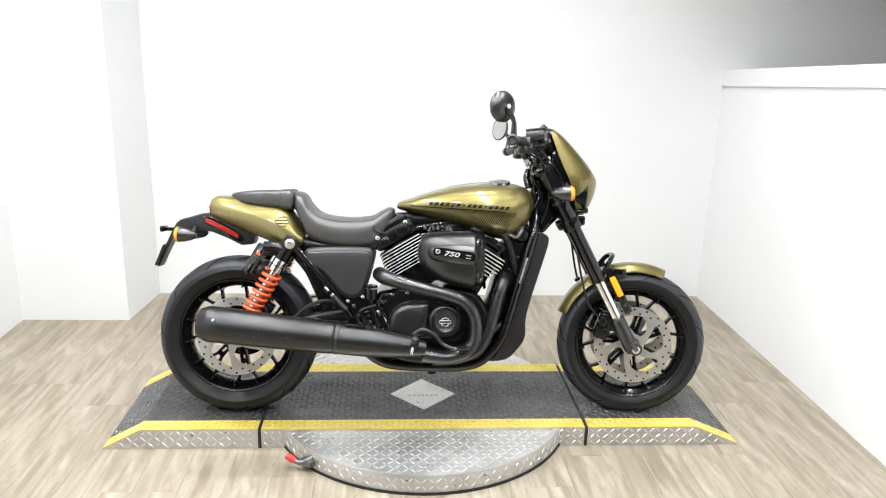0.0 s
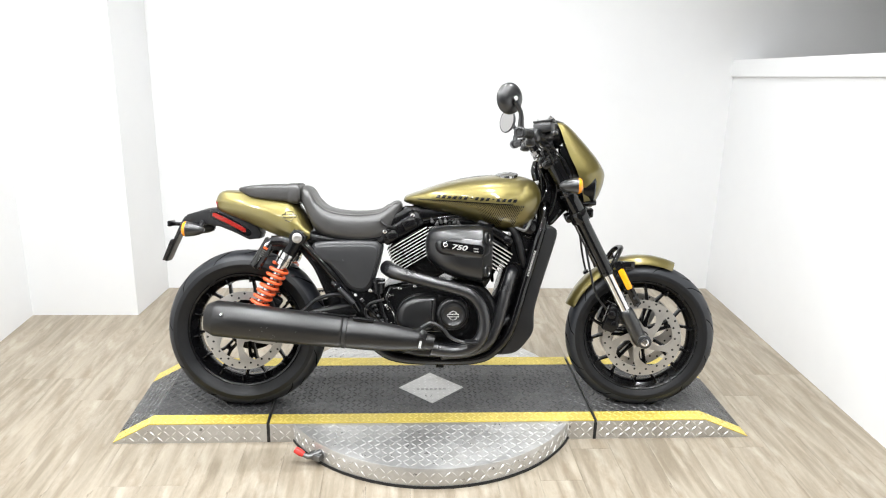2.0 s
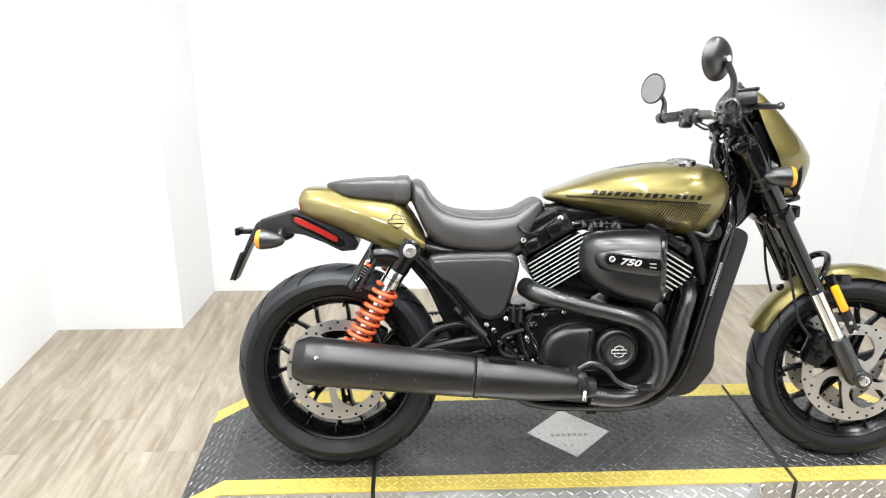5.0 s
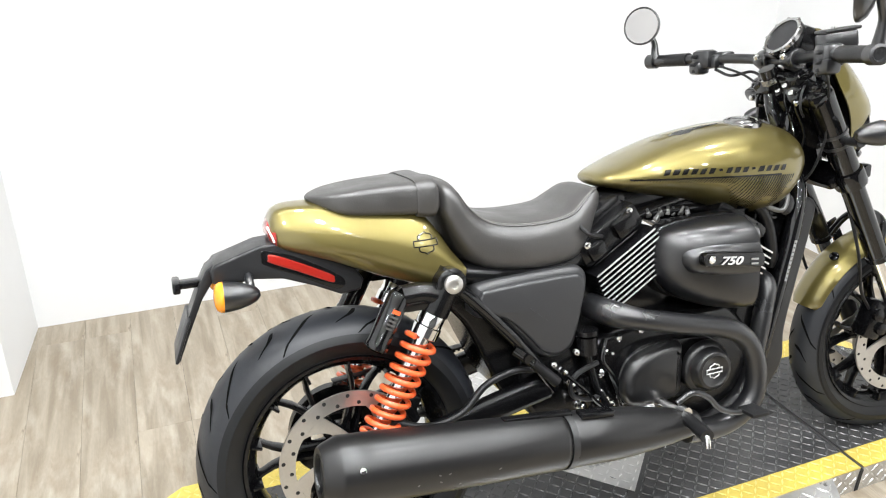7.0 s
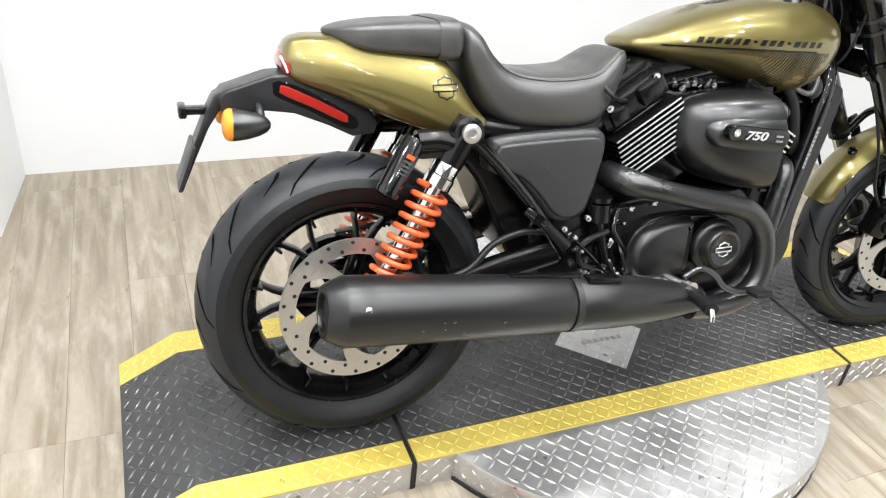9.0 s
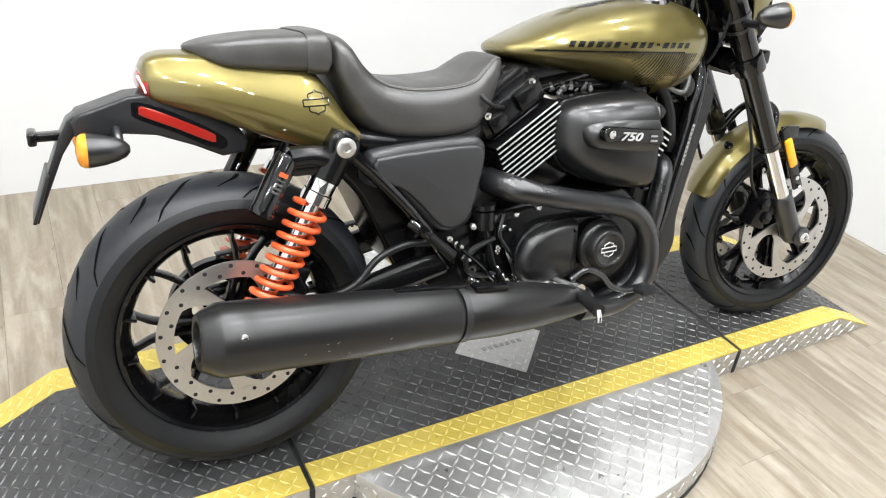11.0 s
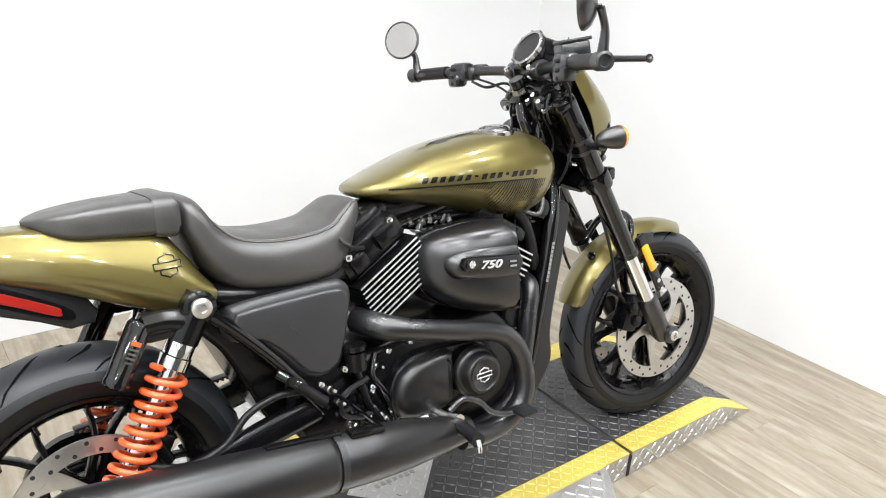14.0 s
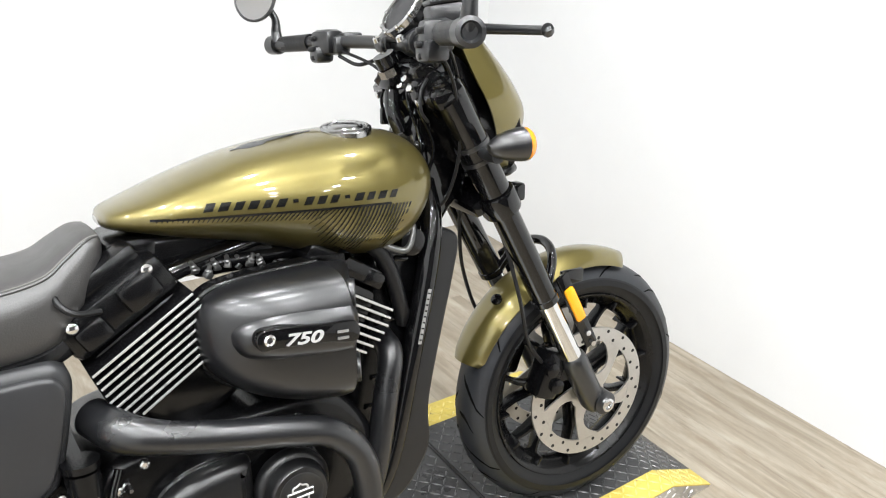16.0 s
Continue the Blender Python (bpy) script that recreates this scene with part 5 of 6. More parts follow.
# Added filler slab with ribs: darkens the opening between engine and radiator.
part("radiator_filler", bm_merge([bm_pillow([(0.255, 0.700), (0.300, 0.735), (0.350, 0.735), (0.338, 0.640), (0.300, 0.500), (0.255, 0.345), (0.215, 0.290), (0.165, 0.300), (0.195, 0.460), (0.235, 0.600)], 0.0, sgn * 0.066, 0.010) for sgn in (-1, 1)]), M_ENGINE, bike, "black filler slab behind the radiator")
for k in range(7):
    z = 0.36 + 0.052 * k
    part("filler_rib", bm_box((0.225 + 0.0155 * k, -0.066, z), (0.060, 0.010, 0.010), 0.003, Euler((0, radians(12), 0)).to_matrix()), M_GLOSS, bike)
part("radiator_hose", bm_tube([(0.19, -0.06, 0.72), (0.235, -0.082, 0.715), (0.265, -0.088, 0.67), (0.285, -0.085, 0.60), (0.30, -0.07, 0.56)], 0.014, 14), M_RUBBER, bike, "black coolant hose")
part("radiator_hose", bm_tube([(0.10, -0.10, 0.30), (0.17, -0.105, 0.315), (0.225, -0.09, 0.35), (0.265, -0.07, 0.37)], 0.013, 14), M_RUBBER, bike, "black coolant hose")
part("head_stock", bm_tube([(0.455, 0, 0.80), (0.375, 0, 0.955)], 0.034, 20), M_GLOSS, bike)
part("backbone", bm_tube([(0.40, 0, 0.86), (0.30, 0, 0.80), (0.1, 0, 0.76), (-0.15, 0, 0.72)], 0.032, 16), M_GLOSS, bike)
part("frame_label", bm_box((0.319, -0.1112, 0.575), (0.007, 0.0012, 0.10), 0, Euler((0, radians(15.5), 0)).to_matrix()), M_FAINT, bike, "small grey warning label")
for k in range(9):
    part("print_bar", bm_box((0.319 + 0.0028 * (k - 4), -0.1120, 0.575 + 0.0102 * (k - 4)), (0.0046, 0.001, 0.0026), 0, Euler((0, radians(15.5), 0)).to_matrix()), M_DECAL, bike)

part("wiring_cover", bm_merge([bm_pillow([(0.352, 0.800), (0.350, 0.860), (0.362, 0.915), (0.385, 0.935), (0.420, 0.925), (0.445, 0.900), (0.480, 0.850), (0.478, 0.800), (0.432, 0.745), (0.400, 0.715), (0.355, 0.720)], 0.0, sgn * 0.046, 0.014) for sgn in (-1, 1)]), M_GLOSS, bike, "black wiring cover behind the fork")
random.seed(21)
for k in range(9):
    part("connector", bm_box((0.352 + 0.012 * (k % 4), (-1) ** k * random.uniform(0.035, 0.062), 0.85 + 0.016 * k), (random.uniform(0.014, 0.026), random.uniform(0.012, 0.022), random.uniform(0.016, 0.032)), 0.004, Euler((random.uniform(-0.6, 0.6), random.uniform(-0.6, 0.6), random.uniform(-0.6, 0.6))).to_matrix()), M_GLOSS, bike)
part("cowl_bracket", bm_merge([bm_box((0.435, 0, 0.90), (0.07, 0.15, 0.15), 0.02, Euler((0, radians(-27), 0)).to_matrix()), bm_box((0.385, 0, 0.965), (0.05, 0.10, 0.045), 0.012), bm_tube([(0.44, -0.07, 0.83), (0.46, -0.075, 0.90), (0.43, -0.07, 0.97)], 0.016, 10)]), M_GLOSS, bike)
for k, (ya, yb) in enumerate(((-0.035, -0.06), (0.02, -0.04), (-0.06, -0.075), (0.05, 0.06))):
    part("wiring", bm_tube([(0.35 + 0.01 * k, ya, 0.99), (0.352, ya * 1.1, 0.94), (0.36 + 0.008 * k, yb, 0.86), (0.335, yb, 0.78), (0.30, yb * 0.8, 0.73)], 0.0033, 8), M_GLOSS, bike)

# -- controls on the near side
pg = hub("foot_peg", bike)
pg["label"] = "black rubber rider foot peg"
part("peg_rubber", bm_tube([(-0.085, -0.245, 0.325), (-0.097, -0.335, 0.319)], [0.013, 0.0155, 0.015], 14), M_RUBBER, pg)
part("peg_tip", bm_tube([(-0.0970, -0.333, 0.319), (-0.100, -0.341, 0.308), (-0.101, -0.343, 0.298)], 0.0060, 10), M_CHROME, pg)
part("peg_mount", bm_merge([bm_tube([(-0.11, -0.12, 0.33), (-0.085, -0.25, 0.327)], 0.013, 12), bm_lathe([(0, 0.013), (0.025, 0.013)], (-0.088, -0.235, 0.335), (0, -1, 0), 14)]), M_CHROME, pg)
bp = hub("brake_pedal", bike)
part("pedal_arm", bm_tube([(-0.095, -0.235, 0.35), (-0.06, -0.240, 0.368), (-0.02, -0.240, 0.350), (0.01, -0.242, 0.318), (0.05, -0.246, 0.302), (0.09, -0.25, 0.303)], 0.0065, 10), M_SATIN, bp)
part("pedal_pad", bm_box((0.085, -0.262, 0.304), (0.045, 0.05, 0.010), 0.003), M_RUBBER, bp)
part("master_cylinder", bm_merge([bm_tube([(-0.255, -0.14, 0.50), (-0.255, -0.14, 0.462)], 0.023, 18), bm_lathe([(0, 0.025), (0.010, 0.025)], (-0.255, -0.14, 0.505), (0, 0, 1), 20), bm_tube([(-0.255, -0.14, 0.46), (-0.235, -0.145, 0.38), (-0.215, -0.15, 0.335)], 0.010, 10)]), M_ENGINE, bike, "rear brake master cylinder")
part("pushrod", bm_tube([(-0.215, -0.152, 0.43), (-0.190, -0.154, 0.36), (-0.178, -0.155, 0.325)], 0.005, 8), M_CHROME, bike)
part("linkage_rod", bm_tube([(-0.20, -0.155, 0.32), (-0.12, -0.19, 0.33)], 0.006, 8), M_CHROME, bike)
part("oil_line", bm_tube([(-0.235, -0.15, 0.44), (-0.29, -0.15, 0.42), (-0.30, -0.15, 0.38), (-0.26, -0.15, 0.36), (-0.22, -0.15, 0.365)], 0.0055, 8), M_RUBBER, bike)
for px, pz, r in ((-0.300, 0.400, 0.006), (-0.278, 0.345, 0.007), (-0.232, 0.372, 0.005), (-0.318, 0.432, 0.006), (-0.205, 0.452, 0.005), (-0.248, 0.318, 0.006)):
    part("case_fitting", bm_lathe([(0, r * 1.5), (0.010, r * 1.5), (0.012, r), (0.026, r), (0.029, r * 0.6)], (px, -0.128, pz), (0.15, -1, 0.1), 6), M_CAP, bike)
part("gear_linkage", bm_tube([(-0.31, -0.150, 0.425), (-0.27, -0.158, 0.385), (-0.235, -0.158, 0.345), (-0.20, -0.160, 0.330)], 0.0045, 8), M_GLOSS, bike)
part("breather_hose", bm_tube([(-0.21, -0.140, 0.485), (-0.225, -0.152, 0.445), (-0.205, -0.155, 0.410), (-0.185, -0.150, 0.375)], 0.006, 10), M_GLOSS, bike)
part("starter_cap", bm_lathe([(0, 0.028), (0.02, 0.028), (0.024, 0.022), (0.02, 0.012), (0.024, 0.0)], (-0.262, -0.11, 0.39), (0, -1, 0), 22), M_ENGINE, bike)
for bx_, bz_ in ((-0.20, 0.335), (-0.165, 0.332), (-0.24, 0.352), (-0.285, 0.47), (-0.225, 0.415), (-0.34, 0.452)):
    part("frame_bolt", bm_lathe([(0, 0.0068), (0.010, 0.0068), (0.012, 0.004)], (bx_, -0.142, bz_), (0, -1, 0.2), 12), M_CHROME, bike)
part("side_stand", bm_merge([bm_tube([(0.02, 0.10, 0.20), (-0.08, 0.125, 0.195), (-0.20, 0.13, 0.21)], 0.010, 12), bm_tube([(-0.02, -0.05, 0.21), (-0.02, -0.06, 0.172)], 0.011, 10), bm_box((-0.02, -0.06, 0.168), (0.03, 0.03, 0.01), 0.002)]), M_ENGINE, bike)
part("horn", bm_lathe([(0, 0.018), (0.01, 0.024), (0.03, 0.024), (0.034, 0.016)], (0.31, -0.07, 0.71), (0, -1, 0), 20), M_ENGINE, bike)
part("tank_hose", bm_tube([(0.25, -0.09, 0.715), (0.29, -0.105, 0.70), (0.31, -0.10, 0.73), (0.315, -0.08, 0.76)], 0.006, 10), M_CASTALU, bike)

# ---------------------------------------------------------------- front end
FA = Vector((FWX, 0, 0.288))
FD = Vector((-0.466, 0, 0.885)).normalized()


def fork(d, y):
    return FA + FD * d + Vector((-0.012, y, 0))


for sgn in (-1, 1):
    e = hub("fork_leg", bike)
    e["label"] = "inverted fork leg, black outer tube and bright inner tube"
    y = sgn * 0.100
    part("outer_tube", bm_lathe([(0.285, 0.024), (0.287, 0.0285), (0.30, 0.0285), (0.302, 0.0265), (0.50, 0.0265), (0.54, 0.0305), (0.765, 0.0305), (0.780, 0.028), (0.783, 0.02)], fork(0, y), FD, 28), M_GLOSS, e)
    part("inner_tube", bm_tube([fork(0.10, y), fork(0.30, y)], 0.0215, 24), M_CHROME, e, "bright inner tube")
    part("axle_clamp", bm_merge([bm_lathe([(-0.018, 0.022), (0.0, 0.028), (0.05, 0.028), (0.115, 0.0285), (0.130, 0.026), (0.135, 0.022)], fork(0, y), FD, 24), bm_lathe([(-0.02, 0.026), (0.03, 0.026), (0.033, 0.021)], FA + Vector((0, y, 0)), (0, sgn, 0), 22)]), M_SATIN, e)
    part("axle_nut", bm_lathe([(0.032, 0.015), (0.040, 0.015), (0.041, 0.010), (0.036, 0.009), (0.036, 0)], FA + Vector((0, y, 0)), (0, sgn, 0), 22), M_CHROME, e)
    part("indicator_clamp", bm_merge([bm_lathe([(0.655, 0.029), (0.655, 0.0325), (0.663, 0.0325), (0.663, 0.029)], fork(0, y), FD, 24, close=True), bm_lathe([(0.625, 0.029), (0.625, 0.0325), (0.633, 0.0325), (0.633, 0.029)], fork(0, y), FD, 24, close=True)]), M_SATIN, e)
    br = part("reflector_bracket", bm_box(fork(0.235, y * 1.06) + Vector((0.050, 0, 0.012)), (0.030, 0.008, 0.19), 0.004, Euler((0, radians(-27.7), 0)).to_matrix()), M_GLOSS, e)
    rf = Euler((0, radians(-27.7), 0)).to_matrix()
    part("reflector", bm_box(fork(0.255, y * 1.06) + Vector((0.050, sgn * 0.006, 0.012)), (0.024, 0.010, 0.085), 0.006, rf), M_YREF, e, "amber side reflector")
    for q in (0.145, 0.175):
        part("bracket_bolt", bm_lathe([(0, 0.006), (0.006, 0.006)], fork(q, y * 1.06) + Vector((0.050, sgn * 0.003, 0.012)), (0, sgn, 0), 12), M_CHROME, e)
    part("lower_clamp", bm_merge([bm_lathe([(0.512, 0.026), (0.512, 0.036), (0.518, 0.038), (0.548, 0.038), (0.554, 0.036), (0.554, 0.026)], fork(0, y), FD, 24, close=True), bm_box(fork(0.533, y) + Vector((0.035, 0, 0.015)), (0.03, 0.03, 0.034), 0.006)]), M_GLOSS, e)
    steered(e)
    cal = hub("front_caliper", bike)
    cal["label"] = "black front brake caliper"
    part("caliper_body", bm_merge([bm_box((FWX - 0.118, sgn * 0.072, 0.365), (0.055, 0.056, 0.105), 0.012, Euler((0, radians(20), 0)).to_matrix()), bm_lathe([(0, 0.016), (0.012, 0.016), (0.014, 0.012)], (FWX - 0.124, sgn * 0.096, 0.385), (0, sgn, 0), 16), bm_lathe([(0, 0.016), (0.012, 0.016), (0.014, 0.012)], (FWX - 0.112, sgn * 0.096, 0.345), (0, sgn, 0), 16), bm_box((FWX - 0.075, sgn * 0.09, 0.372), (0.06, 0.016, 0.05), 0.006)]), M_ENGINE, cal)
    for q in ((-0.062, 0.395), (-0.052, 0.345)):
        part("caliper_bolt", bm_lathe([(0, 0.007), (0.006, 0.007)], (FWX + q[0], sgn * 0.098, q[1]), (0, sgn, 0), 12), M_CHROME, cal)
    steered(cal)
    steered(part("brake_line", bm_tube([(FWX - 0.14, sgn * 0.085, 0.40), (FWX - 0.185, sgn * 0.10, 0.46), (FWX - 0.215, sgn * 0.11, 0.56), (FWX - 0.235, sgn * 0.09, 0.66), (FWX - 0.25, sgn * 0.06, 0.735), (FWX - 0.27, sgn * 0.05, 0.80)], 0.0042, 8), M_RUBBER, bike))
lower_yoke = part("lower_yoke", bm_box(fork(0.533, 0) + Vector((-0.02, 0, 0)), (0.07, 0.20, 0.034), 0.01, Euler((0, radians(-27.7), 0)).to_matrix()), M_GLOSS, bike)
steered(lower_yoke)
steered(part("upper_yoke", bm_merge([bm_box(fork(0.758, 0) + Vector((-0.012, 0, 0)), (0.062, 0.260, 0.034), 0.012, Euler((0, radians(-27.7), 0)).to_matrix()), bm_lathe([(0, 0.02), (0.02, 0.02)], fork(0.81, 0) + Vector((-0.04, 0, 0)), FD, 20)]), M_GLOSS, bike))

for sgn in (-1, 1):
    steered(part("fork_cap", bm_lathe([(0.778, 0.024), (0.786, 0.024), (0.788, 0.018), (0.793, 0.017), (0.794, 0)], fork(0, sgn * 0.100), FD, 20), M_GLOSS, bike))
    steered(part("yoke_bolt", bm_lathe([(0, 0.007), (0.008, 0.007), (0.009, 0.004)], fork(0.758, sgn * 0.082) + Vector((-0.045, 0, -0.012)), (-1, 0, -0.3), 12), M_CHROME, bike))
steered(part("stem_nut", bm_lathe([(0, 0.019), (0.014, 0.019), (0.016, 0.014), (0.010, 0.009), (0.010, 0)], fork(0.79, 0) + Vector((-0.045, 0, 0)), FD, 6), M_CAP, bike))
steered(part("cable_guide", bm_tube([(0.372, -0.085, 0.985), (0.352, -0.100, 0.965), (0.350, -0.105, 0.935), (0.366, -0.098, 0.915)], 0.0028, 8), M_RUBBER, bike))
steered(part("riser_block", bm_merge([bm_box((0.388, 0, 0.992), (0.058, 0.150, 0.050), 0.014, Euler((0, radians(-27.7), 0)).to_matrix()), bm_box((0.372, -0.062, 0.962), (0.040, 0.050, 0.044), 0.010), bm_box((0.358, 0.03, 0.975), (0.036, 0.060, 0.034), 0.010), bm_tube([(0.345, 0.0, 0.955), (0.338, -0.02, 0.925), (0.348, -0.03, 0.89)], 0.014, 12)]), M_GLOSS, bike, "black riser block with wiring over the yoke"))
for k in range(5):
    steered(part("yoke_bolt", bm_lathe([(0, 0.0062), (0.007, 0.0062), (0.0085, 0.004)], (0.347 + 0.006 * (k % 3), -0.075 + 0.031 * k, 0.968 + 0.014 * (k % 2)), (-0.8, -0.3, 0.4), 12), M_CHROME, bike))

# front mudguard
bm = bmesh.new()
rings = []
for i in range(29):
    a = radians(158 - 91 * i / 28)
    r = 0.315 + 0.004 * math.sin(math.pi * i / 28)
    hw = 0.058 * (0.72 + 0.28 * math.sin(math.pi * min(1, 0.18 + 0.75 * i / 28))) * (0.75 if i in (0, 28) else 1)
    ring = []
    for k in range(13):
        s = -1 + 2 * k / 12
        drop = 0.030 * abs(s) ** 2.6
        ring.append(FA + Vector((math.cos(a) * (r - drop), s * hw, math.sin(a) * (r - drop))))
    inner = [FA + (p - FA) * 0.992 for p in ring[::-1]]
    rings.append(ring + inner)
bridge(bm, rings)
ff = part("front_mudguard", bm, M_OLIVE, bike, "olive metallic front mudguard", 50)
steered(ff)
steered(part("mudguard_brace", bm_merge([bm_tube([(0.628, -0.088, 0.545), (0.665, -0.062, 0.612), (0.685, 0.0, 0.632), (0.665, 0.062, 0.612), (0.628, 0.088, 0.545)], 0.010, 10), bm_box((0.70, -0.082, 0.575), (0.055, 0.012, 0.030), 0.004), bm_lathe([(0, 0.012), (0.005, 0.012), (0.007, 0.008)], (0.550, -0.036, 0.536), (-0.6, -0.3, 0.75), 14)]), M_GLOSS, bike))

# headlight cowl: level sections from the chin up to the screen
COWL = [(0.802, 0.524, 0.562, 0.0609), (0.817, 0.526, 0.58, 0.0766), (0.845, 0.52, 0.594, 0.087), (0.885, 0.510, 0.606, 0.0957), (0.917, 0.500, 0.609, 0.0974), (0.945, 0.488, 0.597, 0.0957), (0.985, 0.468, 0.570, 0.0887), (1.030, 0.449, 0.531, 0.08), (1.074, 0.433, 0.490, 0.0696), (1.100, 0.422, 0.462, 0.0609), (1.110, 0.417, 0.446, 0.0505)]
bm = bmesh.new()
rings = []
zz = spline([Vector((z, xb, xf)) for z, xb, xf, hw in COWL], 4)
hh = spline([Vector((z, hw, 0)) for z, xb, xf, hw in COWL], 4)
for a, b in zip(zz, hh):
    z, xb, xf, hw = a.x, a.y, a.z, b.y * 0.92
    ring = []
    for k in range(25):
        th = math.pi * (k / 24 - 0.5)
        ring.append(Vector((xb + (xf - xb) * abs(math.cos(th)) ** 0.75, hw * math.sin(th), z)))
    inner = [Vector((xb + (p.x - xb) * 0.93, p.y * 0.955, p.z)) for p in ring[::-1]]
    rings.append(ring + inner)
bridge(bm, rings)
cw = part("headlight_cowl", bm, M_OLIVE, bike, "olive metallic headlight cowl", 50)
steered(cw)
for sgn in (-1, 1):
    part("headlight_bracket", bm_pillow([(0.490, 0.822), (0.530, 0.826), (0.522, 0.880), (0.502, 0.940), (0.478, 0.985), (0.452, 1.015), (0.432, 1.020), (0.440, 0.965), (0.462, 0.900)], sgn * 0.046, sgn * 0.060, 0.004), M_ENGINE, cw)
part("cowl_visor", bm_lathe([(0.0, 0.044), (0.0, 0.048), (0.025, 0.050), (0.046, 0.050), (0.054, 0.046), (0.054, 0.040)], (0.386, 0.002, 1.078), (1, 0, -0.30), 36, close=True), M_ENGINE, cw, "dark visor round the back of the instrument")
part("headlight", bm_merge([bm_lathe([(0, 0.07), (0.05, 0.085), (0.09, 0.085), (0.095, 0.078)], (0.475, 0, 0.875), (1, 0, -0.05), 36)]), M_ENGINE, cw)
part("chin_trim", bm_loft([(0.515, 0.075, 0.795, 0.815, 2.6), (0.545, 0.082, 0.792, 0.822, 2.6), (0.575, 0.06, 0.796, 0.820, 2.6)], 24, n=3), M_ENGINE, cw)

# handlebar and controls
hb = part("handlebar", bm_tube([(0.230, -0.380, 1.052), (0.265, -0.25, 1.054), (0.318, -0.12, 1.050), (0.335, -0.05, 1.045), (0.335, 0.05, 1.045), (0.318, 0.12, 1.050), (0.265, 0.25, 1.054), (0.225, 0.372, 1.052)], 0.0125, 16, 6), M_SATIN, bike, "flat black handlebar")
on_bar(hb)
for sgn in (-1, 1):
    part("grip", bm_tube([(0.2235, sgn * 0.385, 1.052), (0.2325, sgn * 0.366, 1.0525), (0.262, sgn * 0.262, 1.054)], [0.0175, 0.0165, 0.0175], 18), M_RUBBER, hb)
    part("bar_end_collar", bm_lathe([(0, 0.020), (0.026, 0.020), (0.028, 0.014), (0.022, 0.010), (0.022, 0)], (0.2285, sgn * 0.368, 1.052), (-0.26, sgn * 0.965, 0), 20), M_SATIN, hb)
    sw = part("switch_housing", bm_merge([bm_box((0.278, sgn * 0.212, 1.052), (0.050, 0.056, 0.050), 0.013, Euler((0, 0, radians(sgn * 20))).to_matrix()), bm_box((0.266, sgn * 0.220, 1.030), (0.040, 0.044, 0.034), 0.010), bm_box((0.292, sgn * 0.182, 1.046), (0.034, 0.030, 0.036), 0.009)]), M_SATIN, hb)
    for qx, qz, w_ in ((0.249, 1.060, 0.015), (0.246, 1.040, 0.018), (0.250, 1.023, 0.012)):
        part("switch_button", bm_box((qx, sgn * 0.216, qz), (0.012, w_, 0.010), 0.003, Euler((0, 0, radians(sgn * 20))).to_matrix()), M_RUBBER, sw)
    part("switch_cable", bm_tube([(0.286, sgn * 0.180, 1.026), (0.312, sgn * 0.150, 1.008), (0.340, sgn * 0.105, 1.016), (0.352, sgn * 0.070, 0.995)], 0.0038, 8), M_RUBBER, hb)
    part("lever", bm_tube([(0.325, sgn * 0.185, 1.060), (0.348, sgn * 0.225, 1.060), (0.352, sgn * 0.30, 1.056), (0.338, sgn * 0.385, 1.052), (0.336, sgn * 0.396, 1.052)], [0.009, 0.0085, 0.007, 0.0065, 0.0095], 10), M_SATIN, hb, "black hand lever")
    part("lever_perch", bm_box((0.312, sgn * 0.178, 1.056), (0.040, 0.034, 0.028), 0.006), M_SATIN, hb)
rm = Euler((0, radians(-6), radians(-18))).to_matrix()
br = part("brake_reservoir", bm_merge([bm_box((0.316, -0.188, 1.082), (0.070, 0.054, 0.038), 0.008, rm), bm_box((0.330, -0.165, 1.058), (0.030, 0.060, 0.030), 0.008, rm), bm_tube([(0.345, -0.150, 1.056), (0.352, -0.105, 1.050)], 0.010, 12)]), M_SATIN, hb, "square black brake fluid reservoir")
part("reservoir_lid", bm_box((0.317, -0.188, 1.104), (0.073, 0.057, 0.008), 0.003, rm), M_COVER, br)
for qx, qy in ((-0.026, -0.016), (0.026, 0.016)):
    part("lid_screw", bm_lathe([(0, 0.004), (0.003, 0.004), (0.004, 0.002)], (0.317 + qx, -0.188 + qy, 1.107), (0, 0, 1), 10), M_CHROME, br)
for sgn in (-1, 1):
    part("bar_clamp", bm_merge([bm_lathe([(-0.015, 0.014), (-0.017, 0.022), (-0.014, 0.0245), (0.014, 0.0245), (0.017, 0.022), (0.015, 0.014)], (0.335, sgn * 0.045, 1.045), (0, 1, 0), 24, close=True), bm_box((0.333, sgn * 0.045, 1.050), (0.062, 0.030, 0.022), 0.007, Euler((0, radians(-24), 0)).to_matrix()), bm_tube([(0.345, sgn * 0.045, 1.03), (0.365, sgn * 0.045, 0.975)], 0.017, 14)]), M_SATIN, hb)
    for q in (-0.022, 0.022):
        part("clamp_bolt", bm_lathe([(0, 0.0075), (0.008, 0.0075), (0.010, 0.005), (0.007, 0.004), (0.007, 0)], (0.329 + q, sgn * 0.045, 1.058 + 0.44 * q), (-0.41, 0, 0.91), 14), M_CHROME, hb)
part("clamp_bridge", bm_box((0.333, 0, 1.060), (0.040, 0.080, 0.014), 0.005, Euler((0, radians(-24), 0)).to_matrix()), M_SATIN, hb)
part("ignition_lock", bm_lathe([(0, 0.024), (0.03, 0.024), (0.034, 0.016)], (0.365, 0, 0.965), (-0.7, 0, 0.7), 22), M_ENGINE, hb)
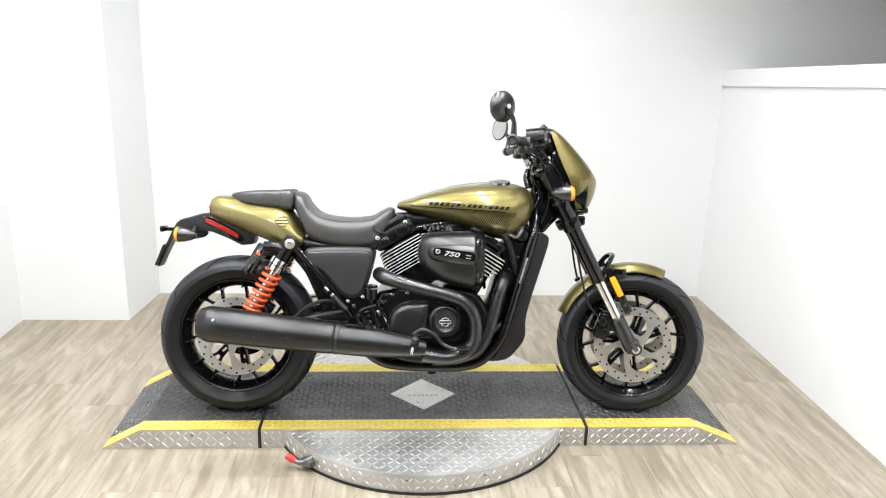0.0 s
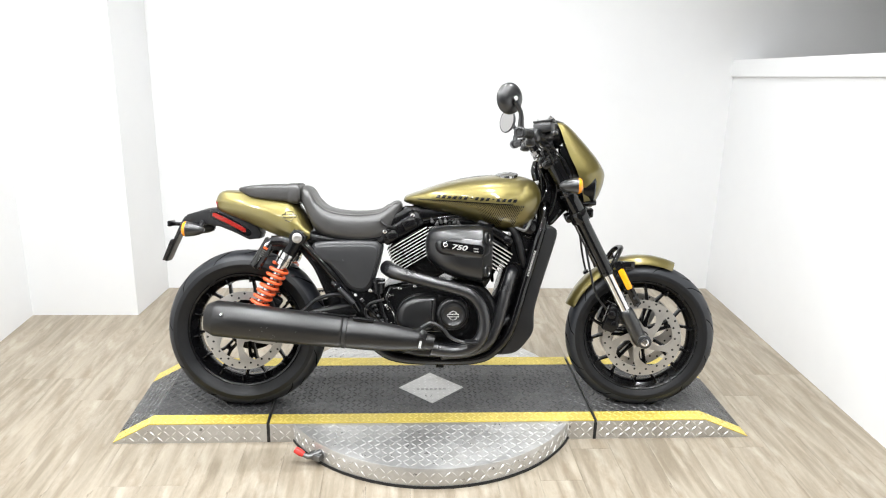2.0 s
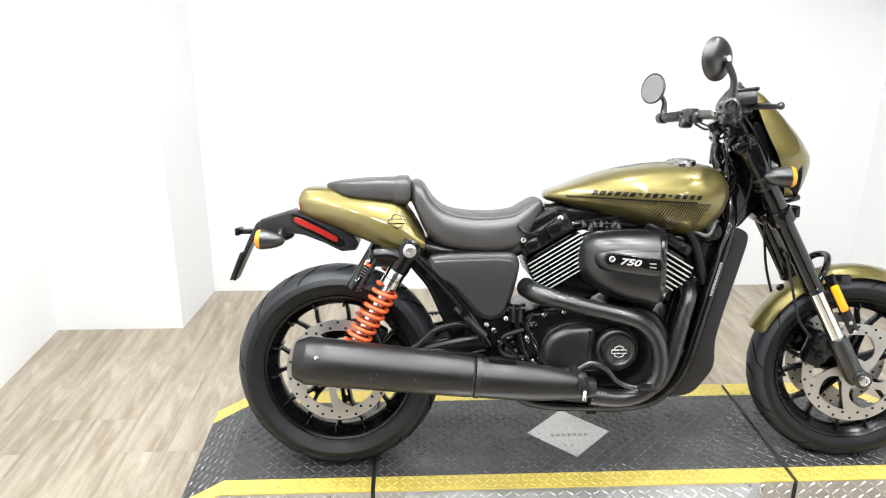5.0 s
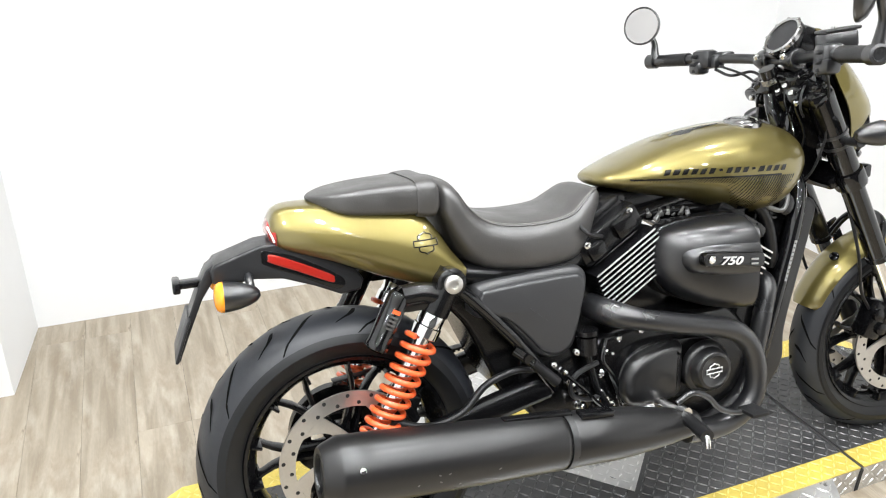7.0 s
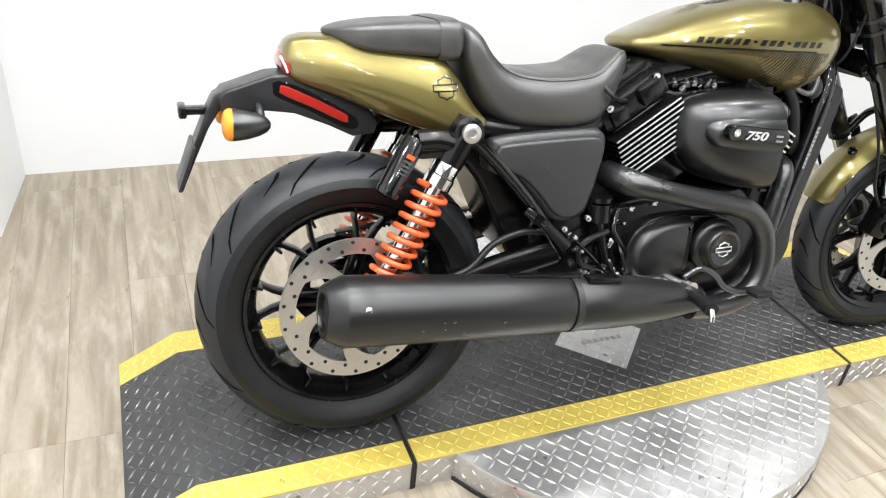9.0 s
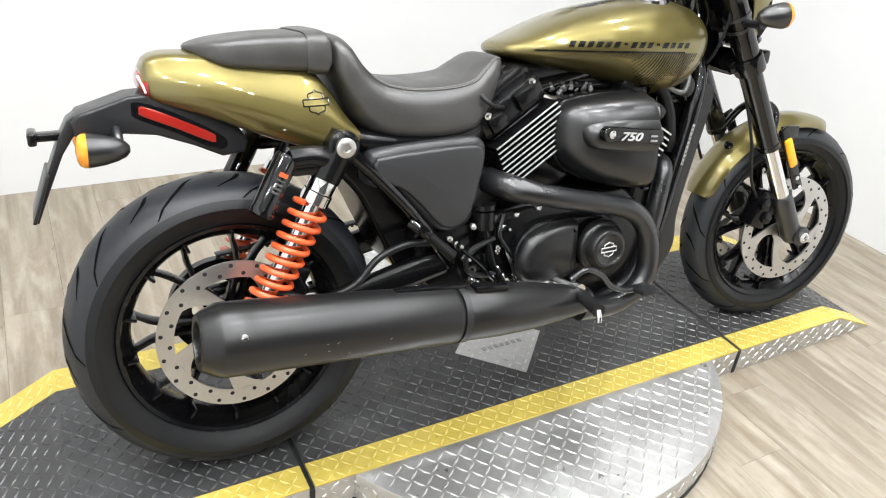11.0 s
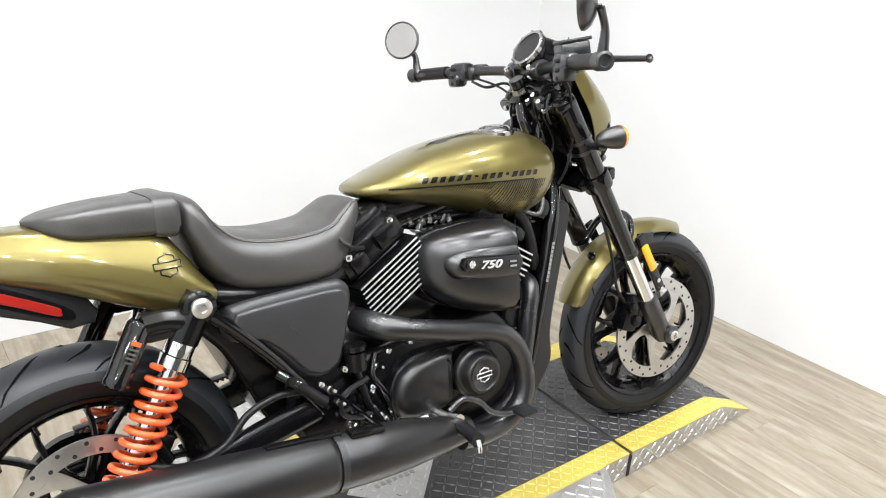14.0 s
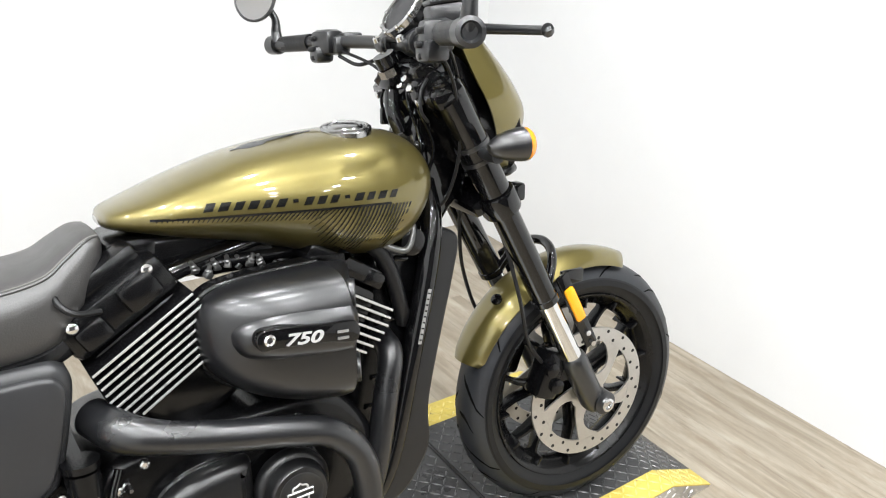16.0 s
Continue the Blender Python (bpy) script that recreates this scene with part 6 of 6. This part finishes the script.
part("control_cable", bm_tube([(0.30, -0.17, 1.035), (0.335, -0.15, 1.00), (0.36, -0.13, 0.95), (0.375, -0.11, 0.86), (0.36, -0.09, 0.78), (0.335, -0.06, 0.74)], 0.0032, 8), M_RUBBER, hb)
part("control_cable", bm_tube([(0.29, 0.17, 1.035), (0.33, 0.10, 1.00), (0.37, 0.05, 0.93), (0.385, 0.04, 0.85), (0.36, 0.04, 0.78)], 0.0032, 8), M_RUBBER, hb)
part("control_cable", bm_tube([(0.325, -0.165, 1.04), (0.365, -0.12, 1.005), (0.405, -0.07, 0.96), (0.42, -0.06, 0.90)], 0.0032, 8), M_RUBBER, hb)
# gauge
ga = Vector((-0.80, 0, 0.60)).normalized()
gd = part("instrument", bm_lathe([(-0.085, 0.034), (-0.078, 0.044), (-0.01, 0.0475), (0.0, 0.049), (0.006, 0.049)], (0.378, 0.004, 1.090), ga, 36), M_ENGINE, bike, "round instrument with a bright bezel")
part("bezel", bm_lathe([(0.002, 0.0495), (0.012, 0.0495), (0.015, 0.046), (0.013, 0.0415), (0.008, 0.0415)], (0.378, 0.004, 1.090), ga, 36, close=True), M_CAP, gd)
part("dial", bm_lathe([(0.006, 0.042), (0.0095, 0.041), (0.0096, 0.0)], (0.378, 0.004, 1.090), ga, 32), M_PLASTIC, gd)
for k in range(9):
    a = 2 * math.pi * k / 9
    u = ga.orthogonal().normalized()
    q = Vector((0.378, 0.004, 1.090)) + ga * 0.010 + (u * math.cos(a) + ga.cross(u) * math.sin(a)) * 0.0478
    part("bezel_lug", bm_lathe([(-0.004, 0.0042), (0.004, 0.0042), (0.0055, 0.0028)], q, ga, 10), M_CAP, gd)
steered(gd)


def bar_mirror(sgn, centre, facing, foot, lab):
    e = hub("bar_end_mirror", bike)
    e["label"] = lab
    n_ = Vector(facing).normalized()
    c = Vector(centre)
    part("mirror_shell", bm_lathe([(-0.024, 0.010), (-0.020, 0.028), (-0.012, 0.044), (-0.002, 0.0525), (0.004, 0.0530), (0.0055, 0.0500), (0.004, 0.0475)], c, n_, 36), M_SATIN, e)
    part("mirror_glass", bm_lathe([(0.001, 0.0480), (0.0042, 0.0477), (0.0043, 0.0)], c, n_, 36), M_MIRROR, e, "mirror glass")
    f_ = Vector(foot)
    k = c - n_ * 0.03 + Vector((0, 0, -0.01))
    part("ball_joint", bm_tube([c - n_ * 0.020, c - n_ * 0.034], 0.008, 14), M_CHROME, e)
    part("stem", bm_tube([f_, f_ + Vector((0, sgn * 0.006, 0.02)), f_ * 0.45 + k * 0.55 + Vector((0.010, 0, 0.006)), k], [0.013, 0.011, 0.008, 0.008], 12), M_SATIN, e)
    return on_bar(e)


bar_mirror(-1, (0.187, -0.378, 1.164), (-0.60, 0.78, 0.05), (0.226, -0.378, 1.056), "round bar-end mirror on a short black stem")
bar_mirror(1, (0.190, 0.380, 1.152), (-0.80, -0.58, 0.12), (0.226, 0.365, 1.056), "round bar-end mirror on a short black stem")
for sgn in (-1, 1):
    e = bullet_signal("front_indicator", fork(0.655, sgn * 0.200) + Vector((0.046, 0, 0.014)), (1, 0, 0.02), M_AMBER)
    e["label"] = "dark bullet indicator with amber lens"
    part("stalk", bm_tube([fork(0.645, sgn * 0.125), fork(0.645, sgn * 0.155) + Vector((-0.01, 0, 0)), fork(0.655, sgn * 0.196) + Vector((-0.008, 0, -0.004))], [0.010, 0.009, 0.012], 12), M_SATIN, e)
    steered(e)

# ---------------------------------------------------------------- framed mirror on the side wall
fr = hub("framed_panel", None, pose(XL + 0.001, 0, 0))
FY0, FY1, FZ0, FZ1, FWD = -0.58, 0.315, 0.165, 1.27, 0.085


def frame_side(c, s):
    return part("frame_side", bm_merge([bm_box(c, s, 0.010), bm_box((c[0] + 0.012, c[1], c[2]), (s[0], s[1] * (0.45 if s[1] < s[2] else 1.0) if s[1] < s[2] else s[1] - 0.05, s[2] * 0.45 if s[2] < s[1] else s[2] - 0.05), 0.008)]), M_FRAMEWOOD, fr)


for yy in (FY0 + FWD / 2, FY1 - FWD / 2):
    frame_side((0.018, yy, (FZ0 + FZ1) / 2), (0.036, FWD, FZ1 - FZ0))
for zz_ in (FZ0 + FWD / 2, FZ1 - FWD / 2):
    frame_side((0.0185, (FY0 + FY1) / 2, zz_), (0.034, FY1 - FY0 - 2 * FWD + 0.02, FWD))
part("panel", bm_box((0.008, (FY0 + FY1) / 2, (FZ0 + FZ1) / 2), (0.008, FY1 - FY0 - 2 * FWD + 0.01, FZ1 - FZ0 - 2 * FWD + 0.01)), M_QUILT, fr, "white meshed panel")
for yy in (FY0 + 0.012, FY1 - 0.012):
    for i in range(4):
        part("frame_stud", bm_lathe([(0, 0.010), (0.006, 0.009), (0.009, 0.005), (0.010, 0)], (0.036, yy, FZ0 + 0.03 + (FZ1 - FZ0 - 0.06) * i / 3), (1, 0, 0), 10), M_CHROME, fr)
tagged(fr, "dark distressed wooden frame round a white meshed panel on the wall", "picture frame")

# ---------------------------------------------------------------- floor planks
PW, PL = 0.152, 1.22
meshes = {}


def plank_mesh(w, l):
    key = (round(w, 3), round(l, 3))
    if key not in meshes:
        b = bm_box((0, 0, -0.004), (w - 0.0007, l - 0.0007, 0.008))
        me = bpy.data.meshes.new("plank")
        b.to_mesh(me)
        b.free()
        me.materials.append(M_PLANK)
        meshes[key] = me
    return meshes[key]


random.seed(11)
col = 0
x = XL - 0.02
while x < 4.6:
    y = YF - random.choice((0.0, 0.2, 0.41, 0.61, 0.81, 1.02))
    while y < YB:
        y0, y1 = max(y, YF), min(y + PL, YB)
        if y1 - y0 > 0.02:
            ob = new("plank", plank_mesh(PW, y1 - y0))
            ob.parent = floor
            ob.location = (x + PW / 2, (y0 + y1) / 2, 0)
        y += PL
    x += PW
    col += 1
